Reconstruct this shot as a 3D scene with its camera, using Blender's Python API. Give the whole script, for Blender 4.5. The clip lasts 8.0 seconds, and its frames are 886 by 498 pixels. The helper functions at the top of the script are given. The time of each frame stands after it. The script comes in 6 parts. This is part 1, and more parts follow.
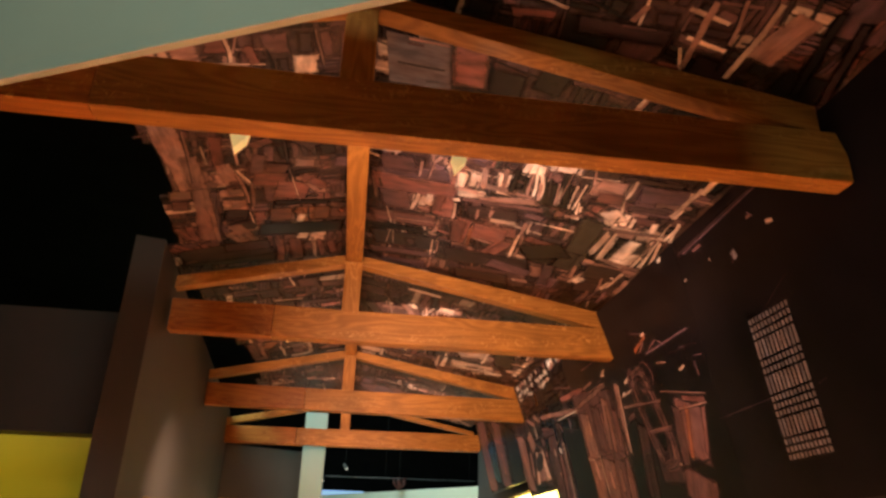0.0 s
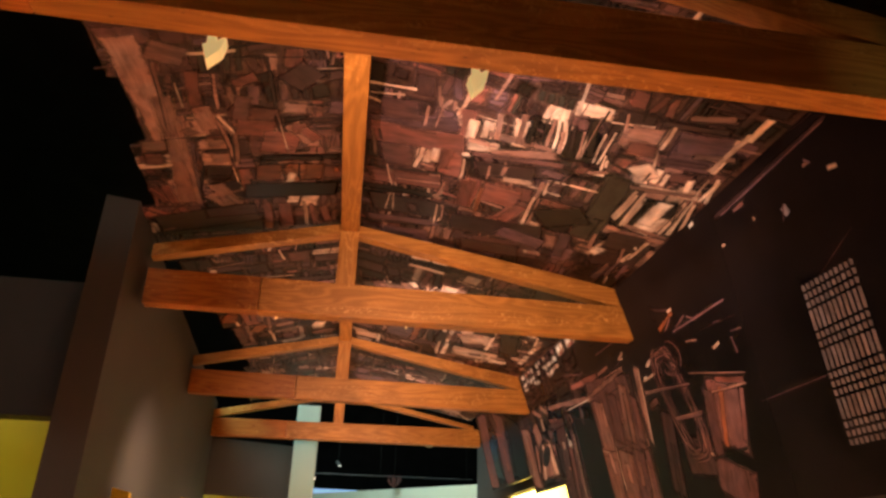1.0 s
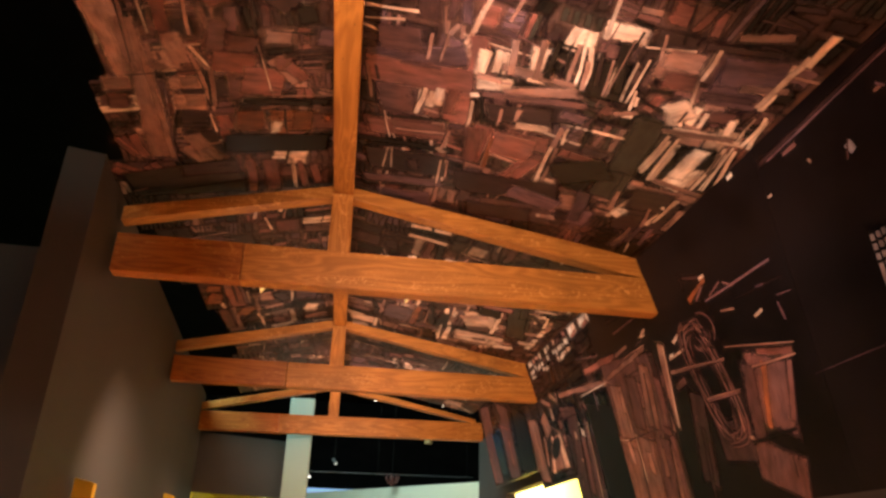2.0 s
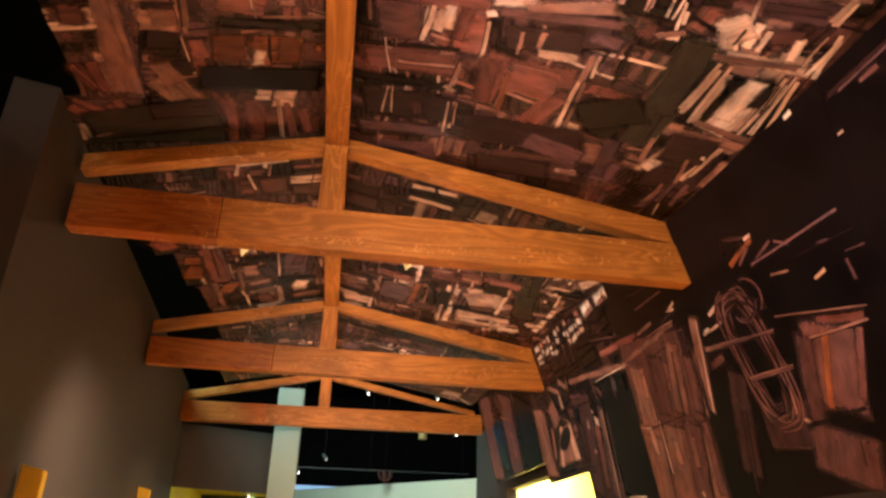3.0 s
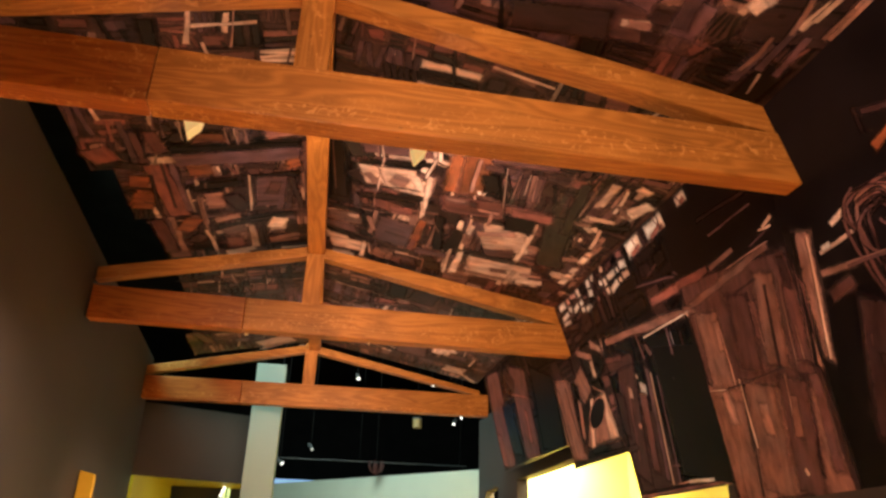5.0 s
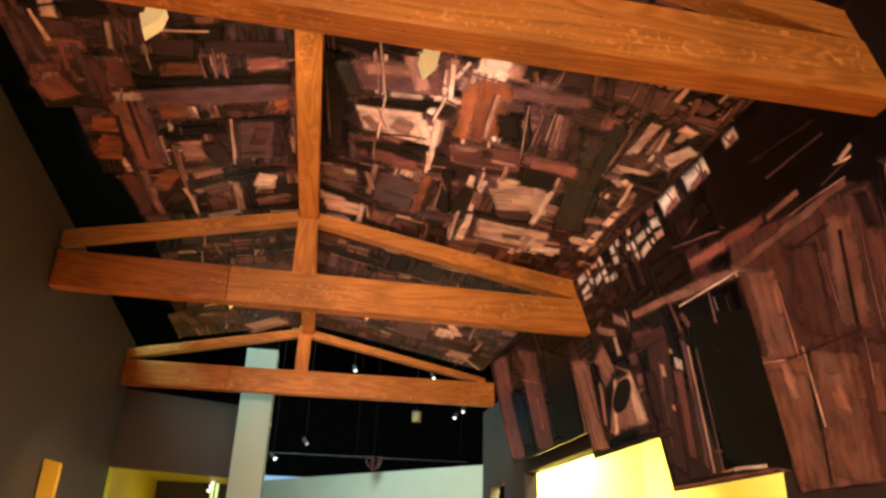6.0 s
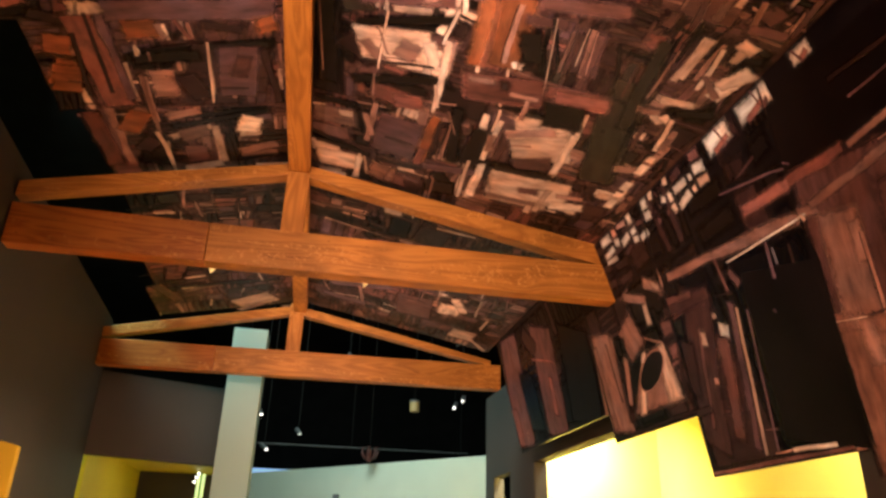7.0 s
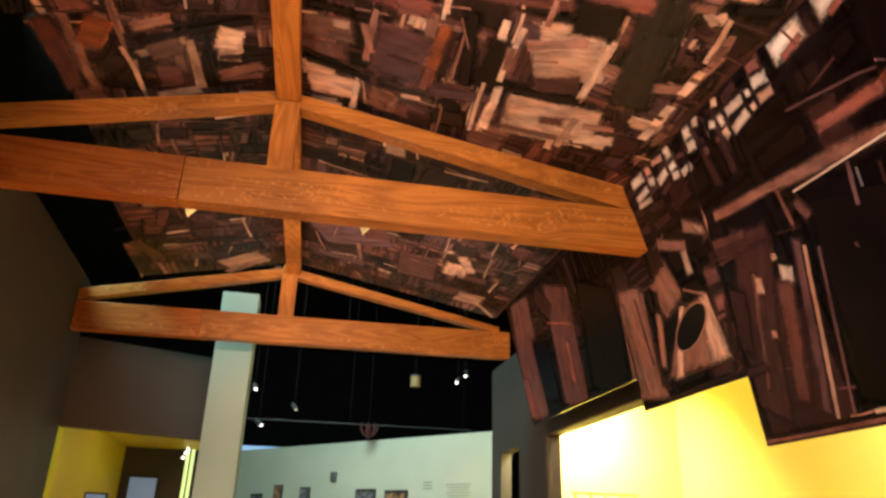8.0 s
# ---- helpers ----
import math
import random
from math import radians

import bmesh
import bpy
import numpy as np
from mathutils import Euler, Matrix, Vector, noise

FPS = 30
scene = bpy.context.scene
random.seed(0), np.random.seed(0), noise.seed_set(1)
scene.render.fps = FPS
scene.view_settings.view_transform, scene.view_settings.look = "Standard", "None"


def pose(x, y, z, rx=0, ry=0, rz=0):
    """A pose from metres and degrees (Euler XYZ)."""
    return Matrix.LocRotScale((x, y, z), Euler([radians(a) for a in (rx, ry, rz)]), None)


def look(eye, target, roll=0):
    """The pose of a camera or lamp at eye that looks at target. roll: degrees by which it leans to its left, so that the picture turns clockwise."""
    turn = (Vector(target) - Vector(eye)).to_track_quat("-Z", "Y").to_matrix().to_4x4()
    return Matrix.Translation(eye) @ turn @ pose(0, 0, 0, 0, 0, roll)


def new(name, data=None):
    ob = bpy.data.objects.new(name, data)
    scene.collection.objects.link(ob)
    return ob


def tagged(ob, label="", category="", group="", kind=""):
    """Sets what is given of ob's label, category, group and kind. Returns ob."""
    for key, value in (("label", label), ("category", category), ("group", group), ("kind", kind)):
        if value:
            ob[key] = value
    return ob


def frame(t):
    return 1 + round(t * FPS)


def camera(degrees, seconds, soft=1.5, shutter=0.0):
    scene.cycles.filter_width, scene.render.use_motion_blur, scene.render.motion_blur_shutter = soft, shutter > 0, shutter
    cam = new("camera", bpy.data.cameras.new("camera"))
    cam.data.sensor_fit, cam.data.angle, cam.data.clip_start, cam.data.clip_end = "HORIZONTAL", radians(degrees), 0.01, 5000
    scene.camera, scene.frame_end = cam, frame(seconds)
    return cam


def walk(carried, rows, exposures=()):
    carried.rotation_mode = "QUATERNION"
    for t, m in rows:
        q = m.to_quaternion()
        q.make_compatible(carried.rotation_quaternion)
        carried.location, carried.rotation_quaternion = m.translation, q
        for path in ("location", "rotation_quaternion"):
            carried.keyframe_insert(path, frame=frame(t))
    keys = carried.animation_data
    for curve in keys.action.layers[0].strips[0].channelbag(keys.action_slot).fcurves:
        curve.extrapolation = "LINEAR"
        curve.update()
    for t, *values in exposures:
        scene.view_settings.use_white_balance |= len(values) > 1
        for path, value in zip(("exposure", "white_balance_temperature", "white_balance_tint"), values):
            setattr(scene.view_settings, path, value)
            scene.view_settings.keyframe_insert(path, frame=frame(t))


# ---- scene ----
cam = camera(63.7, 8.0, soft=2.8)
PATH = [
    (0, (-0.173, 0.051, 1.546), (0.072, 1.866, 2.351), 1.7),
    (0.5, (-0.174, 0.268, 1.54), (0.08, 2.079, 2.348), 1.7),
    (1, (-0.163, 0.496, 1.538), (0.096, 2.307, 2.346), 1.9),
    (1.2, (-0.148, 0.583, 1.534), (0.103, 2.395, 2.344), 2.0),
    (2.5, (-0.124, 1.167, 1.524), (0.156, 2.973, 2.336), 1.6),
    (3, (-0.115, 1.406, 1.531), (0.173, 3.211, 2.342), 1.8),
    (3.5, (-0.111, 1.65, 1.536), (0.187, 3.454, 2.346), 1.7),
    (4, (-0.076, 1.893, 1.536), (0.222, 3.697, 2.346), 1.8),
    (4.5, (-0.068, 2.129, 1.538), (0.24, 3.932, 2.347), 1.8),
    (6, (-0.016, 2.846, 1.532), (0.306, 4.646, 2.342), 1.9),
    (6.5, (0.0, 3.084, 1.534), (0.328, 4.885, 2.34), 1.9),
    (7, (0.016, 3.317, 1.533), (0.352, 5.119, 2.333), 1.9),
    (7.5, (0.038, 3.547, 1.536), (0.377, 5.358, 2.314), 1.9),
    (8, (0.06, 3.777, 1.537), (0.405, 5.597, 2.291), 1.9),
]
walk(cam, [(t, look(eye, target, roll)) for t, eye, target, roll in PATH])

# ---- world and lights ----
world = bpy.data.worlds.new("dark_hall")
world.use_nodes = True
world.node_tree.nodes["Background"].inputs[0].default_value = (0.02, 0.018, 0.016, 1)
world.node_tree.nodes["Background"].inputs[1].default_value = 0.05
scene.world = world
scene.view_settings.exposure = -0.16

WARM, YELLOWISH, NEUTRAL = (1.0, 0.60, 0.425), (1.0, 0.86, 0.5), (0.80, 1.0, 0.9)


def lamp(kind, name, m, watts, color, size=0.05, size_y=None, angle=None, blend=0.6):
    d = bpy.data.lights.new(name, kind)
    d.energy, d.color = watts, color
    if kind == "AREA":
        d.shape, d.size, d.size_y = "RECTANGLE", size, size_y or size
    else:
        d.shadow_soft_size = size
    if kind == "SPOT":
        d.spot_size, d.spot_blend = radians(angle), blend
    ob = new(name, d)
    ob.matrix_world = m
    return ob


# warm spots on the back of each tie beam: (x, y, z)
SPOTS = [(-0.59, 2.19, 2.862), (0.16, 2.19, 2.865), (-0.535, 4.47, 2.862), (0.212, 4.47, 2.865), (-0.49, 6.71, 2.862), (0.26, 6.71, 2.865)]
for k, (x, y, z) in enumerate(SPOTS):
    lamp("POINT", "spot_glow", pose(x, y + 0.06, z - 0.03), 1.6, WARM, 0.03)
    lamp("SPOT", "spot_beam", look((x, y + 0.1, z - 0.05), (x + (1.9, 1.0, 1.1, 1.0, 1.0, 0.9)[k], y + 2.2, z + 0.02)), (80, 96, 78, 84, 82, 74)[k], WARM, 0.04, angle=104, blend=0.9)
    lamp("SPOT", "spot_down", look((x, y + 0.1, z - 0.09), (x + (0.0, 0.2, -0.35, 0.4, -0.35, 0.4)[k], y + (0.0, 0.0, 1.7, 0.5, 1.3, 0.5)[k], 0.0)), (1500, 1650, 320, 1050, 140, 900)[k], WARM, 0.06, angle=(74, 74, 104, 74, 104, 74)[k], blend=1.0)
lamp("AREA", "case_light", look((2.12, 8.62, 2.6), (2.15, 9.08, 1.9)), 72, YELLOWISH, 0.3, 0.15)
lamp("AREA", "case_light", look((2.3, 6.4, 2.6), (2.6, 6.4, 1.0)), 50, YELLOWISH, 0.5, 1.4)
lamp("AREA", "bay_light", look((2.06, 9.6, 2.5), (2.2, 9.7, 0)), 40, YELLOWISH, 0.1, 0.2)
# hidden lamp added under the head wall to brighten the yellow recess
lamp("AREA", "niche_fill", look((-2.3, 4.4, 2.3), (-2.3, 4.7, 0)), 2.2, YELLOWISH, 1.2, 0.08)
lamp("AREA", "alcove_light", look((-1.0, 9.9, 2.2), (-1.3, 10.0, 0.5)), 1.2, YELLOWISH, 0.3, 0.3)
lamp("AREA", "gallery_light", look((0.1, 11.2, 4.9), (0.8, 13.4, 1.9)), 125, NEUTRAL, 1.6, 1.6)
# unseen cool fill, added to lift the front of the pillar
lamp("AREA", "pillar_fill", look((-2.5, 8.2, 4.9), (-0.44, 9.0, 2.3)), 160, (0.66, 1.0, 0.92), 0.9, 0.9)
lamp("AREA", "entry_light", look((-1.2, -0.6, 3.6), (-0.7, 1.7, 2.9)), 20, (0.92, 1.0, 0.78), 0.3, 0.3)


# ---- materials ----
def material(name, rough=0.5, metal=0.0, spec=0.5):
    m = bpy.data.materials.new(name)
    m.use_nodes = True
    b = m.node_tree.nodes["Principled BSDF"]
    b.inputs["Roughness"].default_value, b.inputs["Metallic"].default_value = rough, metal
    b.inputs["Specular IOR Level"].default_value = spec
    return m, m.node_tree.nodes, m.node_tree.links, b


def mottled(name, a, b, scale=6.0, rough=0.6, bump=0.05, fine=120.0, spec=0.4):
    """Painted or plain surface: two tones in broad clouds, fine tooth in the relief."""
    m, n, l, bs = material(name, rough, 0.0, spec)
    tc = n.new("ShaderNodeTexCoord")
    no = n.new("ShaderNodeTexNoise")
    no.inputs["Scale"].default_value, no.inputs["Detail"].default_value = scale, 6
    l.new(tc.outputs["Object"], no.inputs["Vector"])
    r = n.new("ShaderNodeValToRGB")
    r.color_ramp.elements[0].position, r.color_ramp.elements[1].position = 0.35, 0.68
    r.color_ramp.elements[0].color, r.color_ramp.elements[1].color = (*a, 1), (*b, 1)
    l.new(no.outputs["Fac"], r.inputs["Fac"])
    l.new(r.outputs["Color"], bs.inputs["Base Color"])
    f = n.new("ShaderNodeTexNoise")
    f.inputs["Scale"].default_value = fine
    l.new(tc.outputs["Object"], f.inputs["Vector"])
    bp = n.new("ShaderNodeBump")
    bp.inputs["Strength"].default_value, bp.inputs["Distance"].default_value = bump, 0.002
    l.new(f.outputs["Fac"], bp.inputs["Height"])
    l.new(bp.outputs["Normal"], bs.inputs["Normal"])
    return m


def timber(name, axis, a, b):
    """Oiled softwood; the grain runs along the axis, with cathedral figure and small knots."""
    m, n, l, bs = material(name, 0.48, 0.0, 0.35)
    tc = n.new("ShaderNodeTexCoord")
    inf = n.new("ShaderNodeObjectInfo")
    off = n.new("ShaderNodeVectorMath")
    off.operation = "MULTIPLY_ADD"
    off.inputs[1].default_value, off.inputs[2].default_value = (1, 1, 1), (0, 0, 0)
    l.new(tc.outputs["Object"], off.inputs[0])
    comb = n.new("ShaderNodeCombineXYZ")
    mul = n.new("ShaderNodeMath")
    mul.operation, mul.inputs[1].default_value = "MULTIPLY", 7.0
    l.new(inf.outputs["Random"], mul.inputs[0])
    for k in range(3):
        l.new(mul.outputs[0], comb.inputs[k])
    l.new(comb.outputs[0], off.inputs[2])
    mp = n.new("ShaderNodeMapping")
    mp.inputs["Scale"].default_value = [1.1 if k == axis else 9.0 for k in range(3)]
    l.new(off.outputs[0], mp.inputs["Vector"])
    rings = n.new("ShaderNodeTexNoise")
    rings.inputs["Scale"].default_value, rings.inputs["Detail"].default_value = 1.0, 2.0
    rings.inputs["Distortion"].default_value = 0.6
    l.new(mp.outputs[0], rings.inputs["Vector"])
    sine = n.new("ShaderNodeMath")
    sine.operation, sine.inputs[1].default_value = "MULTIPLY", 70.0
    l.new(rings.outputs["Fac"], sine.inputs[0])
    s2 = n.new("ShaderNodeMath")
    s2.operation = "SINE"
    l.new(sine.outputs[0], s2.inputs[0])
    mr = n.new("ShaderNodeMapRange")
    mr.inputs["From Min"].default_value, mr.inputs["From Max"].default_value = -1, 1
    l.new(s2.outputs[0], mr.inputs["Value"])
    fm = n.new("ShaderNodeMapping")
    fm.inputs["Scale"].default_value = [6.0 if k == axis else 160.0 for k in range(3)]
    l.new(off.outputs[0], fm.inputs["Vector"])
    fine = n.new("ShaderNodeTexNoise")
    fine.inputs["Scale"].default_value, fine.inputs["Detail"].default_value = 1.0, 4.0
    l.new(fm.outputs[0], fine.inputs["Vector"])
    mx = n.new("ShaderNodeMix")
    mx.inputs["Factor"].default_value = 0.58
    l.new(mr.outputs[0], mx.inputs["A"])
    l.new(fine.outputs["Fac"], mx.inputs["B"])
    r = n.new("ShaderNodeValToRGB")
    r.color_ramp.elements[0].position, r.color_ramp.elements[1].position = 0.22, 0.74
    r.color_ramp.elements[0].color, r.color_ramp.elements[1].color = (*a, 1), (*b, 1)
    l.new(mx.outputs["Result"], r.inputs["Fac"])
    broad = n.new("ShaderNodeTexNoise")
    broad.inputs["Scale"].default_value = 2.3
    l.new(off.outputs[0], broad.inputs["Vector"])
    br = n.new("ShaderNodeMapRange")
    br.inputs["From Min"].default_value, br.inputs["From Max"].default_value = 0.3, 0.7
    br.inputs["To Min"].default_value, br.inputs["To Max"].default_value = 0.75, 1.15
    l.new(broad.outputs["Fac"], br.inputs["Value"])
    tint = n.new("ShaderNodeMix")
    tint.data_type, tint.blend_type = "RGBA", "MULTIPLY"
    tint.inputs["Factor"].default_value = 1.0
    l.new(r.outputs["Color"], tint.inputs["A"])
    l.new(br.outputs[0], tint.inputs["B"])
    vor = n.new("ShaderNodeTexVoronoi")
    vm = n.new("ShaderNodeMapping")
    vm.inputs["Scale"].default_value = [2.4 if k == axis else 5.0 for k in range(3)]
    l.new(off.outputs[0], vm.inputs["Vector"])
    l.new(vm.outputs[0], vor.inputs["Vector"])
    kn = n.new("ShaderNodeMapRange")
    kn.inputs["From Min"].default_value, kn.inputs["From Max"].default_value = 0.03, 0.1
    kn.inputs["To Min"].default_value, kn.inputs["To Max"].default_value = 0.45, 1.0
    l.new(vor.outputs["Distance"], kn.inputs["Value"])
    knots = n.new("ShaderNodeMix")
    knots.data_type, knots.blend_type = "RGBA", "MULTIPLY"
    knots.inputs["Factor"].default_value = 1.0
    l.new(tint.outputs["Result"], knots.inputs["A"])
    l.new(kn.outputs[0], knots.inputs["B"])
    # pale curly figure where the saw crossed the grain
    curl = n.new("ShaderNodeTexNoise")
    curl.inputs["Scale"].default_value, curl.inputs["Detail"].default_value = 24.0, 3.0
    curl.inputs["Distortion"].default_value = 2.2
    l.new(off.outputs[0], curl.inputs["Vector"])
    crest = n.new("ShaderNodeMapRange")
    crest.inputs["From Min"].default_value, crest.inputs["From Max"].default_value = 0.55, 0.66
    l.new(curl.outputs["Fac"], crest.inputs["Value"])
    zone = n.new("ShaderNodeMapRange")
    zone.inputs["From Min"].default_value, zone.inputs["From Max"].default_value = 0.48, 0.62
    zone.inputs["To Max"].default_value = 0.8
    l.new(rings.outputs["Fac"], zone.inputs["Value"])
    both = n.new("ShaderNodeMath")
    both.operation = "MULTIPLY"
    l.new(crest.outputs[0], both.inputs[0])
    l.new(zone.outputs[0], both.inputs[1])
    pale = n.new("ShaderNodeMix")
    pale.data_type = "RGBA"
    pale.inputs["B"].default_value = (0.68, 0.36, 0.10, 1)
    l.new(both.outputs[0], pale.inputs["Factor"])
    l.new(knots.outputs["Result"], pale.inputs["A"])
    l.new(pale.outputs["Result"], bs.inputs["Base Color"])
    bp = n.new("ShaderNodeBump")
    bp.inputs["Strength"].default_value, bp.inputs["Distance"].default_value = 0.25, 0.002
    l.new(mx.outputs["Result"], bp.inputs["Height"])
    l.new(bp.outputs["Normal"], bs.inputs["Normal"])
    return m


def printed(name, color, rough=0.38, streak=0.15, spread=1.0, spec=0.22, blur=0.034, rise=1.0):
    """A patch of a laminated photo print of old timber: streaks along the patch, tone by patch."""
    m, n, l, bs = material(name, rough, 0.0, spec)
    uv = n.new("ShaderNodeUVMap")
    geo = n.new("ShaderNodeNewGeometry")
    mp = n.new("ShaderNodeMapping")
    mp.inputs["Scale"].default_value = (7.0, 110.0, 1)
    l.new(uv.outputs[0], mp.inputs["Vector"])
    g = n.new("ShaderNodeTexNoise")
    g.inputs["Scale"].default_value, g.inputs["Detail"].default_value = 1.0, 5.0
    g.inputs["Distortion"].default_value = 0.4
    l.new(mp.outputs[0], g.inputs["Vector"])
    gr = n.new("ShaderNodeMapRange")
    gr.inputs["From Min"].default_value, gr.inputs["From Max"].default_value = 0.3, 0.7
    gr.inputs["To Min"].default_value, gr.inputs["To Max"].default_value = 1.0 - streak, 1.0 + streak * 0.5
    l.new(g.outputs["Fac"], gr.inputs["Value"])
    mp2 = n.new("ShaderNodeMapping")
    mp2.inputs["Scale"].default_value = (9.0, 22.0, 1)
    l.new(uv.outputs[0], mp2.inputs["Vector"])
    c = n.new("ShaderNodeTexNoise")
    c.inputs["Scale"].default_value, c.inputs["Detail"].default_value = 1.0, 4.0
    c.inputs["Roughness"].default_value, c.inputs["Distortion"].default_value = 0.5, 0.15
    l.new(mp2.outputs[0], c.inputs["Vector"])
    cr = n.new("ShaderNodeMapRange")
    cr.inputs["From Min"].default_value, cr.inputs["From Max"].default_value = 0.32, 0.62
    cr.inputs["To Min"].default_value, cr.inputs["To Max"].default_value = 0.42, 0.96
    l.new(c.outputs["Fac"], cr.inputs["Value"])
    rr = n.new("ShaderNodeMapRange")
    rr.inputs["To Min"].default_value, rr.inputs["To Max"].default_value = 1 - 0.5 * spread, 1 + 0.4 * spread
    l.new(geo.outputs["Random Per Island"], rr.inputs["Value"])
    a = n.new("ShaderNodeMath")
    a.operation = "MULTIPLY"
    l.new(gr.outputs[0], a.inputs[0])
    l.new(cr.outputs[0], a.inputs[1])
    b = n.new("ShaderNodeMath")
    b.operation = "MULTIPLY"
    l.new(a.outputs[0], b.inputs[0])
    l.new(rr.outputs[0], b.inputs[1])
    mx = n.new("ShaderNodeMix")
    mx.data_type, mx.blend_type = "RGBA", "MULTIPLY"
    mx.inputs["Factor"].default_value = 1.0
    hue = n.new("ShaderNodeMix")
    hue.data_type = "RGBA"
    hue.inputs["A"].default_value = (color[0] * 1.07, color[1] * 0.96, color[2] * 0.93, 1)
    hue.inputs["B"].default_value = (color[0] * 0.93, color[1] * 1.02, color[2] * 1.14, 1)
    drift = n.new("ShaderNodeTexNoise")
    drift.inputs["Scale"].default_value, drift.inputs["Detail"].default_value = 7.0, 2.0
    l.new(uv.outputs[0], drift.inputs["Vector"])
    dr = n.new("ShaderNodeMapRange")
    dr.inputs["From Min"].default_value, dr.inputs["From Max"].default_value = 0.36, 0.64
    l.new(drift.outputs["Fac"], dr.inputs["Value"])
    l.new(dr.outputs[0], hue.inputs["Factor"])
    l.new(hue.outputs["Result"], mx.inputs["A"])
    l.new(mx.outputs["Result"], bs.inputs["Base Color"])

    def calc(op, x, y=None):
        k = n.new("ShaderNodeMath")
        k.operation = op
        for slot, v in zip((0, 1), (x, y)):
            if v is None:
                continue
            if isinstance(v, (int, float)):
                k.inputs[slot].default_value = v
            else:
                l.new(v, k.inputs[slot])
        return k.outputs[0]

    # the rim of a piece melts into what lies under it in the picture
    seps = []
    for layer in ("norm", "size"):
        u = n.new("ShaderNodeUVMap")
        u.uv_map = layer
        sp = n.new("ShaderNodeSeparateXYZ")
        l.new(u.outputs[0], sp.inputs[0])
        seps.append(sp)
    near = []
    for k in range(2):
        v = seps[0].outputs[k]
        near.append(calc("MULTIPLY", calc("MINIMUM", v, calc("SUBTRACT", 1.0, v)), seps[1].outputs[k]))
    rim = calc("MINIMUM", near[0], near[1])
    wide = calc("MINIMUM", calc("MULTIPLY", seps[1].outputs[1], 0.40), blur)
    ragged = n.new("ShaderNodeTexNoise")
    ragged.inputs["Scale"].default_value, ragged.inputs["Detail"].default_value = 60.0, 4.0
    l.new(uv.outputs[0], ragged.inputs["Vector"])
    shifted = calc("ADD", rim, calc("MULTIPLY", calc("SUBTRACT", ragged.outputs["Fac"], 0.5), calc("MULTIPLY", wide, 0.8)))
    ease = n.new("ShaderNodeMapRange")
    ease.interpolation_type = "SMOOTHSTEP"
    l.new(shifted, ease.inputs["Value"])
    l.new(wide, ease.inputs["From Max"])
    l.new(ease.outputs[0], bs.inputs["Alpha"])
    # rim colour is raised by rise to offset the shade under its edge
    l.new(calc("MULTIPLY", b.outputs[0], calc("SUBTRACT", 1.0 + rise, calc("MULTIPLY", ease.outputs[0], rise))), mx.inputs["B"])
    return m


def glowing(name, color, strength):
    m, n, l, bs = material(name, 0.4)
    bs.inputs["Base Color"].default_value = (*color, 1)
    bs.inputs["Emission Color"].default_value = (*color, 1)
    bs.inputs["Emission Strength"].default_value = strength
    return m


PINE_X = timber("oiled_pine_x", 0, (0.34, 0.136, 0.021), (0.52, 0.234, 0.045))
PINE_END = timber("oiled_pine_end", 0, (0.31, 0.098, 0.014), (0.46, 0.172, 0.028))
PINE_Y = timber("oiled_pine_y", 1, (0.34, 0.136, 0.021), (0.52, 0.234, 0.045))
PINE_Z = timber("oiled_pine_z", 2, (0.34, 0.136, 0.021), (0.52, 0.234, 0.045))
BLACK = mottled("matt_black", (0.005, 0.005, 0.005), (0.008, 0.008, 0.0078), 3, 0.9, 0.05, 120, 0.05)
GREY_WALL = mottled("grey_brown_paint", (0.050, 0.047, 0.043), (0.060, 0.056, 0.051), 1.5, 0.62)
DARK_WALL = mottled("dark_brown_paint", (0.045, 0.041, 0.038), (0.056, 0.051, 0.048), 1.5, 0.6)
YELLOW = mottled("yellow_paint", (0.66, 0.57, 0.02), (0.72, 0.62, 0.03), 1.2, 0.5)
AMBER = mottled("amber_paint", (0.60, 0.40, 0.02), (0.68, 0.46, 0.03), 2.5, 0.5)
PALE_YELLOW = mottled("pale_yellow_paint", (0.88, 0.77, 0.23), (0.92, 0.81, 0.28), 1.2, 0.5)
PALE_GREEN = mottled("pale_green_paint", (0.52, 0.60, 0.52), (0.58, 0.66, 0.57), 1.3, 0.55)
PILLAR_PAINT = mottled("grey_green_paint", (0.30, 0.50, 0.48), (0.34, 0.55, 0.52), 1.3, 0.55)
FLOOR = mottled("oak_floor", (0.42, 0.25, 0.14), (0.52, 0.33, 0.19), 4, 0.45)
FRAME_DARK = mottled("dark_metal", (0.03, 0.03, 0.03), (0.05, 0.05, 0.05), 10, 0.4)
# emission stands in for lamplight falling on the cream stem and shade
GLOW_SHELL = glowing("lit_cream_shade", (0.85, 0.68, 0.28), 0.55)
GLOW = glowing("lamp_lens", (1.0, 0.95, 0.85), 3.5)
GLOW_AMBER = glowing("amber_lens", (0.30, 0.22, 0.09), 0.06)
GLOW_BLUE = glowing("screen_glow", (0.35, 0.6, 1.0), 0.7)
GLOW_DIM = glowing("dim_lens", (1.0, 0.95, 0.85), 0.4)
GLOW_SCREEN = glowing("blue_screen", (0.25, 0.4, 0.7), 0.25)
GLOW_TUBE = glowing("tube_glow", (0.75, 0.95, 0.4), 1.1)

BOARD = mottled("print_ground", (0.012, 0.007, 0.007), (0.10, 0.052, 0.044), 9, 0.4, 0.02, 90, 0.22)
